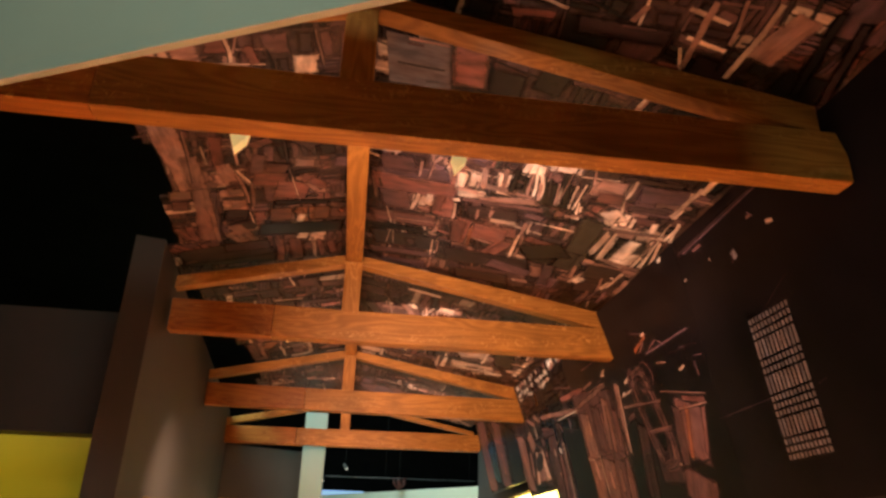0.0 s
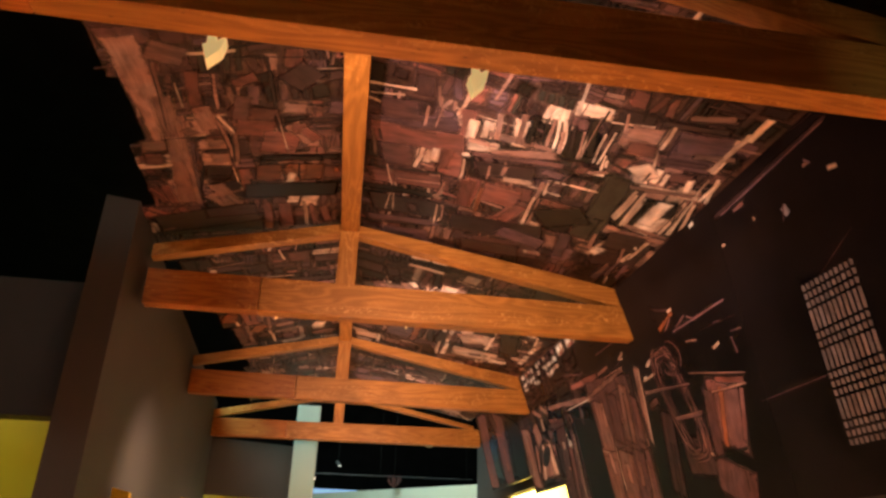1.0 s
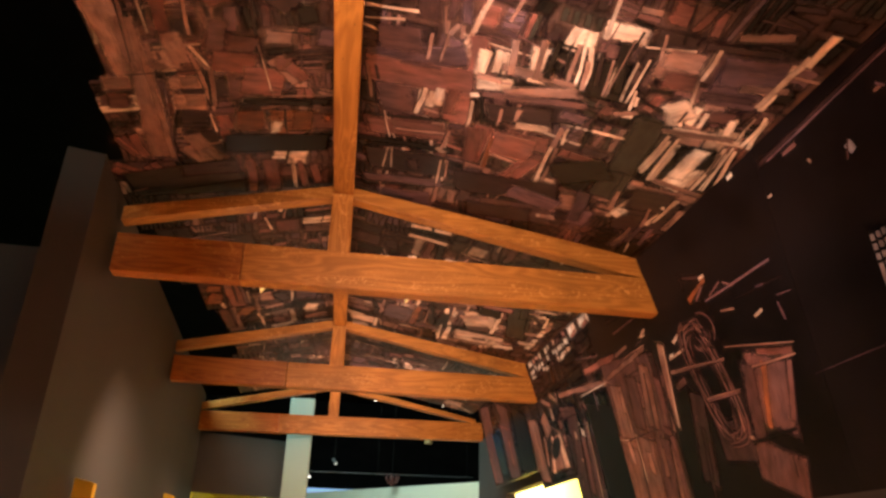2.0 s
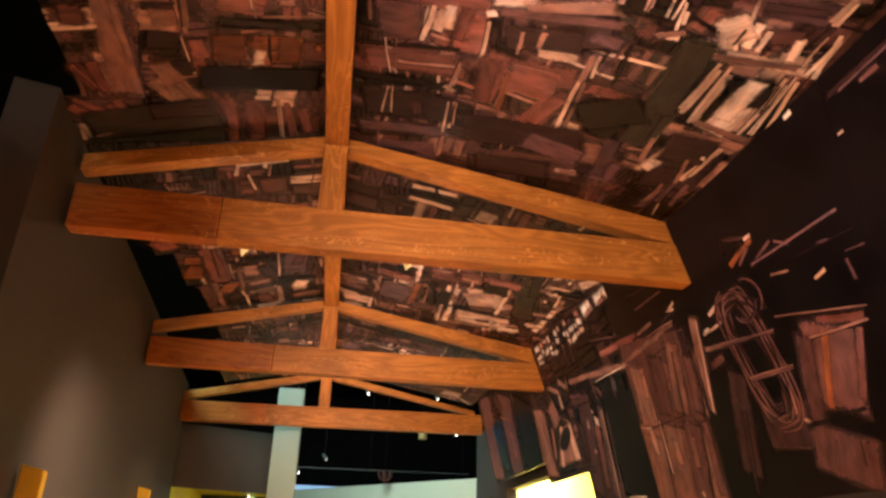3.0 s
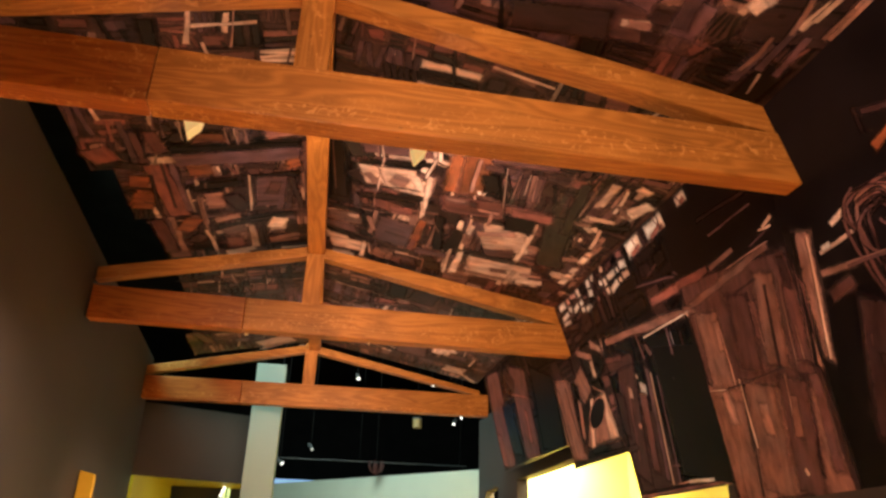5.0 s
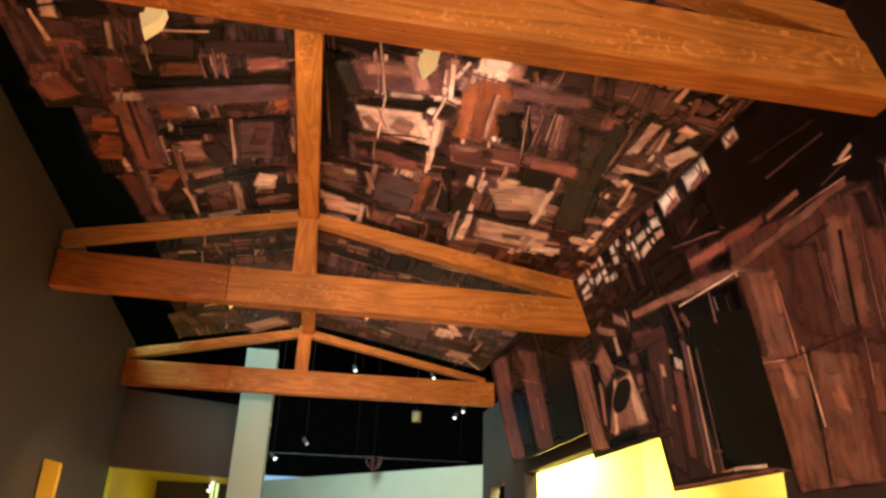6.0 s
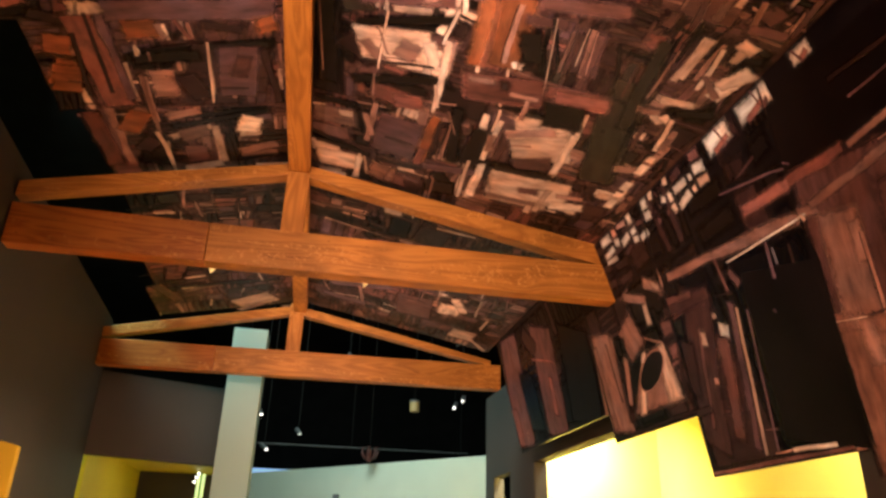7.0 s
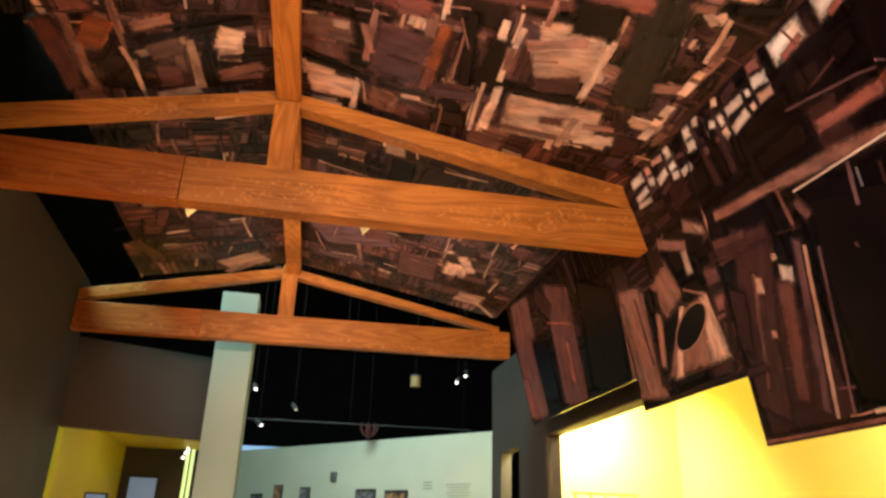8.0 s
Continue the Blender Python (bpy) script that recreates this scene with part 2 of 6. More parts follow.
BLACK_PRINT = mottled("black_print", (0.0036, 0.0032, 0.0042), (0.0100, 0.0086, 0.0108), 3, 0.3, 0.02, 90, 0.16)

# tones of the photo prints
VOID, DARK, BROWN, RED, TAN, LIGHT, CREAM, MAUVE, MOSS, ORANGE, INK, PEARL, WOOD, GROUND, NIGHT = range(15)
SHADES = [
    ("void", (0.0055, 0.0046, 0.005), {}), ("dark", (0.040, 0.022, 0.0235), {}), ("brown", (0.155, 0.080, 0.078), {}), ("red", (0.28, 0.117, 0.098), {}),
    ("tan", (0.44, 0.262, 0.217), {}), ("light", (0.74, 0.575, 0.465), {"streak": 0.18}), ("cream", (0.93, 0.80, 0.685), {"streak": 0.14, "spread": 0.5}),
    ("mauve", (0.16, 0.096, 0.116), {}), ("moss", (0.040, 0.038, 0.030), {}), ("orange", (0.34, 0.125, 0.055), {}),
    ("ink", (0.0060, 0.0060, 0.0095), {"rough": 0.26, "streak": 0.3, "spread": 0.4}), ("pearl", (0.22, 0.205, 0.23), {"streak": 0.2, "spread": 0.3, "blur": 0.004}),
    ("wood", (0.32, 0.185, 0.155), {"spread": 0.5}),
]
TONES = [printed("print_" + k, [v * (1.02 if c[0] > 0.5 else 0.76) for v in c], **more) for k, c, more in SHADES] + [BOARD, BLACK_PRINT]
# the murals are blown up further: softer edges
SOFT = [printed("mural_" + k, [min(v * (1.28 if c[0] > 0.03 else 1.0), 0.95) for v in c], **{"blur": 0.045, "rise": 0.2, **more}) for k, c, more in SHADES] + [BOARD, BLACK_PRINT]


# ---- building helpers ----
def mesh_of(name, bm, mats):
    me = bpy.data.meshes.new(name)
    bm.normal_update()
    bm.to_mesh(me)
    bm.free()
    for m in (mats if isinstance(mats, (list, tuple)) else [mats]):
        me.materials.append(m)
    return me


def part(name, bm, mats, parent=None, label=""):
    ob = new(name, mesh_of(name, bm, mats))
    ob.parent = parent
    if label:
        ob["label"] = label
    return ob


def thing(name, label, category, group="", kind="", at=(0, 0, 0)):
    ob = new(name)
    ob.location = at
    return tagged(ob, label, category, group, kind)


def block(bm, lo, hi, bevel=0.0, mat=0):
    """A box from corner to corner, with worn edges."""
    r = bmesh.ops.create_cube(bm, size=1.0)
    vs = r["verts"]
    for v in vs:
        v.co = Vector([lo[k] + (v.co[k] + 0.5) * (hi[k] - lo[k]) for k in range(3)])
    fs = {f for v in vs for f in v.link_faces}
    for f in fs:
        f.material_index = mat
    if bevel:
        bmesh.ops.bevel(bm, geom=list({e for f in fs for e in f.edges}), offset=bevel, segments=2, affect="EDGES", profile=0.6)
    return bm


def prism(bm, outline, depth_vec, mat=0):
    """A straight prism over a flat outline."""
    a = [bm.verts.new(p) for p in outline]
    b = [bm.verts.new(Vector(p) + Vector(depth_vec)) for p in outline]
    fs = [bm.faces.new(a), bm.faces.new(b[::-1])]
    k = len(a)
    for i in range(k):
        fs.append(bm.faces.new((a[i], b[i], b[(i + 1) % k], a[(i + 1) % k])))
    for f in fs:
        f.material_index = mat
    bmesh.ops.recalc_face_normals(bm, faces=fs)
    return bm


def tube(bm, points, radius, sides=8, mat=0):
    rings = []
    for i, p in enumerate(points):
        p = Vector(p)
        d = (Vector(points[min(i + 1, len(points) - 1)]) - Vector(points[max(i - 1, 0)])).normalized()
        q = d.to_track_quat("Z", "Y")
        rings.append([bm.verts.new(p + q @ Vector((radius * math.cos(2 * math.pi * k / sides), radius * math.sin(2 * math.pi * k / sides), 0))) for k in range(sides)])
    for a, b in zip(rings, rings[1:]):
        for k in range(sides):
            bm.faces.new((a[k], a[(k + 1) % sides], b[(k + 1) % sides], b[k])).material_index = mat
    bm.faces.new(rings[0][::-1]).material_index = mat
    bm.faces.new(rings[-1]).material_index = mat


def structure(name, bm, mat, label, category):
    return tagged(part(name, bm, mat), label, category, kind="structure")


def slab(name, lo, hi, mat, label, category, bevel=0.0):
    return structure(name, block(bmesh.new(), lo, hi, bevel), mat, label, category)


# ---- print patches: flat pieces laid on a board, on a surface put(a, b, lift) ----
SHEET = 0.2  # the layers of a print lie close on one another


def patch(bm, put, a0, b0, a1, b1, width, tone, lift, wobble=0.004):
    lift *= SHEET
    if (put(a0, b0, 0) - put(a1, b1, 0)).length < 1e-4:
        return
    uvl, nl, sl = [bm.loops.layers.uv.get(k) or bm.loops.layers.uv.new(k) for k in ("UVMap", "norm", "size")]
    d = Vector((a1 - a0, b1 - b0))
    length = max(d.length, 1e-4)
    d /= length
    nrm = Vector((-d.y, d.x))
    steps = max(1, min(6, int(length / 0.09)))
    rows = []
    for i in range(steps + 1):
        k = i / steps
        c = Vector((a0, b0)) + d * (length * k)
        w1, w2 = [width / 2 + 0.002 + random.uniform(-wobble, wobble) for _ in range(2)]
        rows.append((c - nrm * w1, c + nrm * w2, length * k))
    ou, ov = random.random() * 9, random.random() * 9
    vs = [(bm.verts.new(put(p.x, p.y, lift)), bm.verts.new(put(q.x, q.y, lift))) for p, q, _ in rows]
    for i in range(steps):
        f = bm.faces.new((vs[i][0], vs[i + 1][0], vs[i + 1][1], vs[i][1]))
        f.material_index = tone
        u0, u1 = rows[i][2] + ou, rows[i + 1][2] + ou
        k0, k1 = i / steps, (i + 1) / steps
        for lp, uv, st in zip(f.loops, ((u0, ov), (u1, ov), (u1, ov + width), (u0, ov + width)), ((k0, 0), (k1, 0), (k1, 1), (k0, 1))):
            lp[uvl].uv, lp[nl].uv, lp[sl].uv = uv, st, (length, width)


def ribbon(bm, put, pts, width, tone, lift):
    lift *= SHEET
    uvl, nl, sl = [bm.loops.layers.uv.get(k) or bm.loops.layers.uv.new(k) for k in ("UVMap", "norm", "size")]
    vs, run = [], 0.0
    for i, p in enumerate(pts):
        p = Vector(p)
        d = (Vector(pts[min(i + 1, len(pts) - 1)]) - Vector(pts[max(i - 1, 0)])).normalized()
        n2 = Vector((-d.y, d.x)) * width / 2
        vs.append((bm.verts.new(put(*(p - n2), lift)), bm.verts.new(put(*(p + n2), lift)), run))
        run += 0.03
    for a, b in zip(vs, vs[1:]):
        f = bm.faces.new((a[0], b[0], b[1], a[1]))
        f.material_index = tone
        for lp, uv in zip(f.loops, ((a[2], 0), (b[2], 0), (b[2], width), (a[2], width))):
            lp[uvl].uv, lp[nl].uv, lp[sl].uv = uv, (0.5, uv[1] / width), (1, width)


def taper(bm, put, top, low, tone, lift):
    """A piece that widens from its top (a, b, width) to its foot."""
    lift *= SHEET
    uvl, nl, sl = [bm.loops.layers.uv.get(k) or bm.loops.layers.uv.new(k) for k in ("UVMap", "norm", "size")]
    rows = []
    for i in range(6):
        k = i / 5
        a, b, w = [p + (q - p) * k for p, q in zip(top, low)]
        rows.append([(bm.verts.new(put(a + w * (c / 6 - 0.5), b, lift)), (c / 6, k)) for c in range(7)])
    for r0, r1 in zip(rows, rows[1:]):
        for c in range(6):
            ring = (r0[c], r0[c + 1], r1[c + 1], r1[c])
            f = bm.faces.new([v for v, _ in ring])
            f.material_index = tone
            for lp, (_, st) in zip(f.loops, ring):
                lp[uvl].uv, lp[nl].uv, lp[sl].uv = (st[1] * 0.3, st[0] * 0.2), (st[1], st[0]), (0.28, (top[2] + low[2]) / 2)


def guillotine(a0, b0, a1, b1, least, out):
    """Cuts a field into the uneven cells of a collage."""
    w, h = a1 - a0, b1 - b0
    big = max(w, h)
    if big < least * 1.5 or (big < least * 2.6 and random.random() < 0.3):
        out.append((a0, b0, a1, b1))
        return
    k = random.uniform(0.35, 0.65)
    if w * random.uniform(0.7, 1.3) > h:
        guillotine(a0, b0, a0 + w * k, b1, least, out)
        guillotine(a0 + w * k, b0, a1, b1, least, out)
    else:
        guillotine(a0, b0, a1, b0 + h * k, least, out)
        guillotine(a0, b0 + h * k, a1, b1, least, out)


MIX = [DARK] * 6 + [BROWN] * 6 + [RED] * 4 + [TAN] * 2 + [MAUVE] * 3 + [LIGHT] + [VOID] * 6 + [MOSS] * 2


def collage(bm, put, a0, b0, a1, b1, least=0.10, mix=MIX, lift=0.0015, accents=(VOID, VOID, LIGHT, TAN, BROWN, DARK)):
    """A picture of stacked boards, battens and boxes, in cells."""
    cells = []
    guillotine(a0, b0, a1, b1, least, cells)
    for c0, d0, c1, d1 in cells:
        tone, along = random.choice(mix), random.random() < 0.5
        w, h = c1 - c0, d1 - d0
        gap = random.uniform(-0.012, 0.004)
        kind = random.random()
        n = 1 if kind < 0.45 else random.randint(2, 5)
        for i in range(n):
            t2 = tone if kind < 0.75 else random.choice(mix)
            sk = random.uniform(-0.012, 0.012)
            if along:
                s = h / n
                m = d0 + s * (i + 0.5)
                patch(bm, put, c0 + gap, m - sk, c1 - gap * random.random(), m + sk, s - gap * random.uniform(0.6, 1.6), t2, lift + random.random() * 0.0006)
            else:
                s = w / n
                m = c0 + s * (i + 0.5)
                patch(bm, put, m - sk, d0 + gap, m + sk, d1 - gap * random.random(), s - gap * random.uniform(0.6, 1.6), t2, lift + random.random() * 0.0006)
        if random.random() < 0.55:
            x, y = random.uniform(c0, c1), random.uniform(d0, d1)
            an = random.choice((0, math.pi / 2)) + random.gauss(0, 0.15)
            ln = random.uniform(0.08, 0.3)
            patch(bm, put, x - ln / 2 * math.cos(an), y - ln / 2 * math.sin(an), x + ln / 2 * math.cos(an), y + ln / 2 * math.sin(an),
                  random.uniform(0.008, 0.022), random.choice(accents), lift + 0.0012)


def ridge_x(y):
    return -0.169 + 0.0182 * (y - 4.22)


def on_roof(x, y, lift):
    d = x - ridge_x(y)
    return Vector((x, y, 3.34 - max(0.19 * d, -0.2 * d) - lift))


def on_mural(y, z, lift):
    return Vector((1.39 + (3.05 - z) * 0.31 - lift, y, z))


# ---- shell of the hall ----
slab("floor", (-6, -3, -0.1), (6, 19, 0), FLOOR, "worn oak floor of the exhibition hall", "floor")
slab("ceiling", (-6, -3, 5.2), (6, 19, 5.3), BLACK, "black hall ceiling high above the exhibit", "ceiling")
slab("wall_south", (-6, -3.2, 0), (6, -3, 5.2), BLACK, "black hall wall behind the entry", "wall")
slab("wall_north", (-6, 19, 0), (6, 19.2, 5.2), BLACK, "black far hall wall in the dark", "wall")
slab("wall_west", (-6.2, -3, 0), (-6, 19, 5.2), BLACK, "black side wall of the hall", "wall")
slab("wall_east", (6, -3, 0), (6.2, 19, 5.2), BLACK, "black side wall of the hall", "wall")

# partition on the left: a slanting wall with a blunt end
bm = bmesh.new()
prism(bm, [(-1.215, 3.86, 0), (-1.495, 9.0, 0), (-1.64, 9.0, 0), (-1.365, 3.82, 0)], (0, 0, 3.15))
structure("wall_1", bm, GREY_WALL, "grey-brown painted partition wall beside the trusses", "wall")
# return wall behind it, with a yellow recess under its head
slab("wall_2", (-4.5, 4.15, 2.12), (-1.45, 4.3, 2.80), DARK_WALL, "dark brown head wall over a yellow recess", "wall")
slab("wall_3", (-4.5, 4.75, 0), (-1.53, 4.85, 2.6), YELLOW, "yellow painted back wall of the recess", "wall")

# wall with the two openings on the right
EX = 1.775
for name, y0, y1, z0, z1 in [("wall_4", -2.0, 5.37, 0, 3.0), ("wall_5", 5.37, 8.65, 2.235, 3.0), ("wall_6", 8.65, 9.33, 0, 3.0), ("wall_7", 9.33, 9.85, 2.235, 3.0), ("wall_8", 9.85, 10.15, 0, 3.0)]:
    slab(name, (EX, y0, z0), (EX + 0.09, y1, z1), DARK_WALL, "dark brown wall under the mural panels", "wall")
slab("trim_1", (EX - 0.012, 8.652, 0), (EX + 0.092, 8.70, 2.30), GREY_WALL, "grey-brown jamb lining of the lit opening", "trim", 0.003)
slab("trim_2", (EX - 0.012, 5.37, 2.237), (EX + 0.092, 8.652, 2.30), GREY_WALL, "grey-brown head lining of the lit opening", "trim", 0.003)
# yellow display room behind the opening
slab("wall_9", (3.0, 4.6, 0), (3.1, 9.2, 2.75), PALE_YELLOW, "bright yellow back wall of the display room", "wall")
slab("wall_10", (EX + 0.09, 9.08, 0), (3.0, 9.18, 2.75), PALE_YELLOW, "bright yellow end wall of the display room", "wall")
slab("wall_11", (EX + 0.09, 4.6, 0), (3.0, 4.7, 2.75), PALE_YELLOW, "bright yellow end wall of the display room", "wall")
slab("ceiling_1", (EX + 0.09, 4.6, 2.75), (3.1, 9.2, 2.85), PALE_YELLOW, "yellow ceiling of the display room", "ceiling")
slab("wall_12", (2.3, 9.21, 0), (2.4, 10.6, 2.6), PALE_YELLOW, "yellow wall inside the second opening", "wall")

# far end: pillar, head panel over an alcove, long pale wall
slab("pillar", (-0.588, 9.0, 0), (-0.325, 9.27, 3.185), PILLAR_PAINT, "pale green square pillar behind the last truss", "pillar", 0.004)
bm = bmesh.new()
prism(bm, [(-1.51, 9.003, 2.16), (-0.55, 9.42, 2.16), (-0.55, 9.52, 2.16), (-1.51, 9.10, 2.16)], (0, 0, 0.607))
structure("wall_13", bm, GREY_WALL, "grey-brown head panel over a yellow alcove", "wall")
slab("wall_14", (-1.60, 9.14, 0), (-1.50, 11.2, 2.4), YELLOW, "yellow side wall of the alcove", "wall")
slab("wall_15", (-1.50, 11.1, 0), (-0.62, 11.2, 2.4), DARK_WALL, "dark back wall of the alcove", "wall")
slab("ceiling_2", (-1.50, 9.55, 2.25), (-0.66, 11.1, 2.32), YELLOW, "yellow soffit of the alcove", "ceiling")
bm = bmesh.new()
prism(bm, [(2.23, 11.67, 0), (-1.8, 16.47, 0), (-1.7, 16.55, 0), (2.33, 11.75, 0)], (0, 0, 2.68))
structure("wall_16", bm, PALE_GREEN, "long pale green gallery wall with small pictures", "wall")

# pale bulkhead over the entry
bm = bmesh.new()
prism(bm, [(-1.36, 1.893, 2.71), (0.35, 1.063, 2.71), (0.36, 1.083, 2.71), (-1.35, 1.913, 2.71)], (0, 0, 0.5))
structure("wall_17", bm, PALE_GREEN, "pale green hanging bulkhead at the entry", "wall")

# ---- the clearest pieces of the prints: ends, width and tone of each board, strap, pane or painted highlight ----
ROOF_AB_RIGHT = []
ROOF_AB_RIGHT += [
    (-0.13, 3.19, 0.27, 3.03, 0.133, MAUVE),
    (-0.07, 3.39, 0.14, 3.35, 0.296, BROWN),
    (0.19, 3.36, 0.34, 3.33, 0.281, RED),
    (0.17, 3.22, 0.16, 3.41, 0.052, LIGHT),
    (0.11, 3.47, 0.12, 3.24, 0.025, LIGHT),
    (-0.12, 3.65, 0.27, 3.55, 0.170, RED),
    (0.17, 3.53, 0.26, 3.53, 0.113, TAN),
    (-0.01, 3.54, 0.04, 3.70, 0.015, LIGHT),
    (0.01, 3.53, -0.00, 3.68, 0.014, LIGHT),
    (-0.09, 3.80, 0.27, 3.69, 0.061, VOID),
    (-0.08, 3.96, 0.26, 3.82, 0.207, DARK),
    (0.02, 3.80, 0.01, 3.98, 0.017, LIGHT),
    (0.03, 3.79, 0.05, 3.96, 0.016, LIGHT),
    (0.10, 3.92, 0.21, 3.90, 0.140, BROWN),
]
ROOF_AB_RIGHT += [
    (-0.10, 4.17, 0.27, 4.00, 0.118, VOID),
    (-0.01, 4.26, 0.29, 4.16, 0.158, MAUVE),
    (0.43, 3.75, 0.43, 4.13, 0.102, MAUVE),
    (0.27, 3.55, 0.26, 3.70, 0.023, LIGHT),
    (0.27, 3.78, 0.28, 3.99, 0.025, LIGHT),
    (0.29, 3.77, 0.30, 3.96, 0.020, LIGHT),
    (0.29, 4.07, 0.28, 4.21, 0.027, TAN),
    (0.40, 3.41, 0.39, 3.74, 0.111, RED),
    (0.46, 3.53, 0.45, 3.73, 0.019, LIGHT),
    (0.38, 3.30, 0.43, 3.28, 0.160, DARK),
    (0.30, 3.16, 0.46, 3.13, 0.102, LIGHT),
    (0.29, 2.97, 0.31, 3.12, 0.042, CREAM),
    (0.41, 3.19, 0.72, 3.05, 0.086, TAN),
    (0.49, 2.87, 0.52, 3.08, 0.075, LIGHT),
]
ROOF_AB_RIGHT += [
    (0.53, 2.90, 0.54, 3.06, 0.024, VOID),
    (0.44, 2.91, 0.46, 3.10, 0.015, BROWN),
    (0.61, 2.88, 0.62, 3.01, 0.026, VOID),
    (0.63, 2.82, 0.66, 3.03, 0.018, CREAM),
    (0.69, 2.82, 0.71, 3.05, 0.022, CREAM),
    (0.46, 3.28, 0.74, 3.17, 0.172, DARK),
    (0.44, 3.28, 0.45, 3.40, 0.017, TAN),
    (0.50, 3.22, 0.51, 3.32, 0.017, TAN),
    (0.52, 3.35, 0.65, 3.33, 0.061, LIGHT),
    (0.44, 3.49, 0.70, 3.44, 0.139, RED),
    (0.72, 3.47, 0.93, 3.47, 0.081, RED),
    (0.72, 3.29, 0.73, 3.41, 0.018, LIGHT),
    (0.64, 3.55, 0.56, 3.79, 0.071, RED),
    (0.81, 3.62, 0.96, 3.63, 0.241, VOID),
]
ROOF_AB_RIGHT += [
    (0.70, 3.44, 0.71, 3.76, 0.022, LIGHT),
    (0.55, 3.85, 0.88, 3.88, 0.100, MAUVE),
    (0.50, 4.10, 0.89, 4.02, 0.208, BROWN),
    (0.79, 4.05, 0.89, 4.02, 0.047, LIGHT),
    (1.00, 3.86, 0.99, 4.05, 0.118, MAUVE),
    (0.73, 2.83, 0.77, 3.08, 0.186, VOID),
    (0.65, 2.81, 0.69, 3.04, 0.026, LIGHT),
    (0.75, 2.79, 0.78, 3.02, 0.015, LIGHT),
    (0.82, 2.82, 0.84, 3.04, 0.015, LIGHT),
    (0.87, 2.96, 0.89, 3.08, 0.015, LIGHT),
    (0.78, 3.11, 0.86, 3.12, 0.096, RED),
    (0.87, 3.11, 0.92, 3.10, 0.041, LIGHT),
    (1.01, 3.06, 1.02, 3.74, 0.165, MOSS),
    (0.86, 2.80, 1.03, 2.79, 0.162, TAN),
]
ROOF_AB_RIGHT += [
    (1.07, 2.82, 1.29, 2.79, 0.255, MAUVE),
    (1.03, 2.67, 1.04, 2.89, 0.022, LIGHT),
    (1.18, 2.79, 1.31, 2.79, 0.051, TAN),
    (1.28, 2.63, 1.30, 2.89, 0.031, LIGHT),
    (1.02, 2.96, 1.07, 3.11, 0.076, LIGHT),
    (1.11, 2.95, 1.12, 3.07, 0.037, CREAM),
    (1.17, 2.98, 1.18, 3.09, 0.021, DARK),
    (1.22, 2.95, 1.23, 3.07, 0.021, DARK),
    (1.07, 3.12, 1.37, 3.09, 0.066, LIGHT),
    (1.25, 2.96, 1.28, 3.09, 0.037, LIGHT),
    (1.35, 2.93, 1.38, 3.11, 0.025, CREAM),
    (1.08, 3.35, 1.40, 3.33, 0.347, VOID),
    (1.10, 3.19, 1.09, 3.45, 0.029, LIGHT),
    (1.14, 3.19, 1.15, 3.49, 0.038, LIGHT),
]
ROOF_AB_RIGHT += [
    (1.29, 3.26, 1.24, 3.52, 0.119, CREAM),
    (1.31, 3.18, 1.31, 3.47, 0.030, LIGHT),
    (1.33, 3.17, 1.36, 3.46, 0.019, CREAM),
    (1.35, 3.14, 1.42, 3.48, 0.022, LIGHT),
    (1.07, 3.57, 1.40, 3.55, 0.080, TAN),
    (1.10, 3.83, 1.41, 3.76, 0.331, DARK),
    (1.16, 3.62, 1.10, 3.88, 0.038, LIGHT),
    (1.12, 3.86, 1.15, 3.76, 0.063, CREAM),
    (1.32, 3.58, 1.29, 3.87, 0.037, CREAM),
    (1.39, 3.64, 1.40, 3.88, 0.075, TAN),
    (1.25, 3.93, 1.23, 4.16, 0.065, MAUVE),
    (1.33, 3.87, 1.34, 4.08, 0.041, MAUVE),
]
ROOF_AB_LEFT = []
ROOF_AB_LEFT += [
    (-0.91, 3.14, -0.90, 3.28, 0.227, TAN),
    (-0.67, 3.31, -0.53, 3.31, 0.349, BROWN),
    (-1.11, 3.34, -0.99, 3.35, 0.105, TAN),
    (-1.15, 3.44, -1.00, 3.46, 0.092, BROWN),
    (-0.88, 3.35, -0.73, 3.35, 0.104, TAN),
    (-0.88, 3.47, -0.73, 3.49, 0.128, TAN),
    (-0.89, 3.61, -0.74, 3.62, 0.117, DARK),
    (-0.91, 3.30, -0.96, 3.94, 0.106, MAUVE),
    (-0.94, 3.30, -0.98, 3.77, 0.028, TAN),
    (-0.76, 3.13, -0.71, 3.27, 0.021, LIGHT),
    (-0.71, 3.27, -0.72, 3.52, 0.026, TAN),
    (-0.52, 3.14, -0.49, 3.51, 0.028, DARK),
    (-0.50, 3.31, -0.48, 3.47, 0.010, LIGHT),
    (-0.44, 3.22, -0.40, 3.32, 0.075, TAN),
]
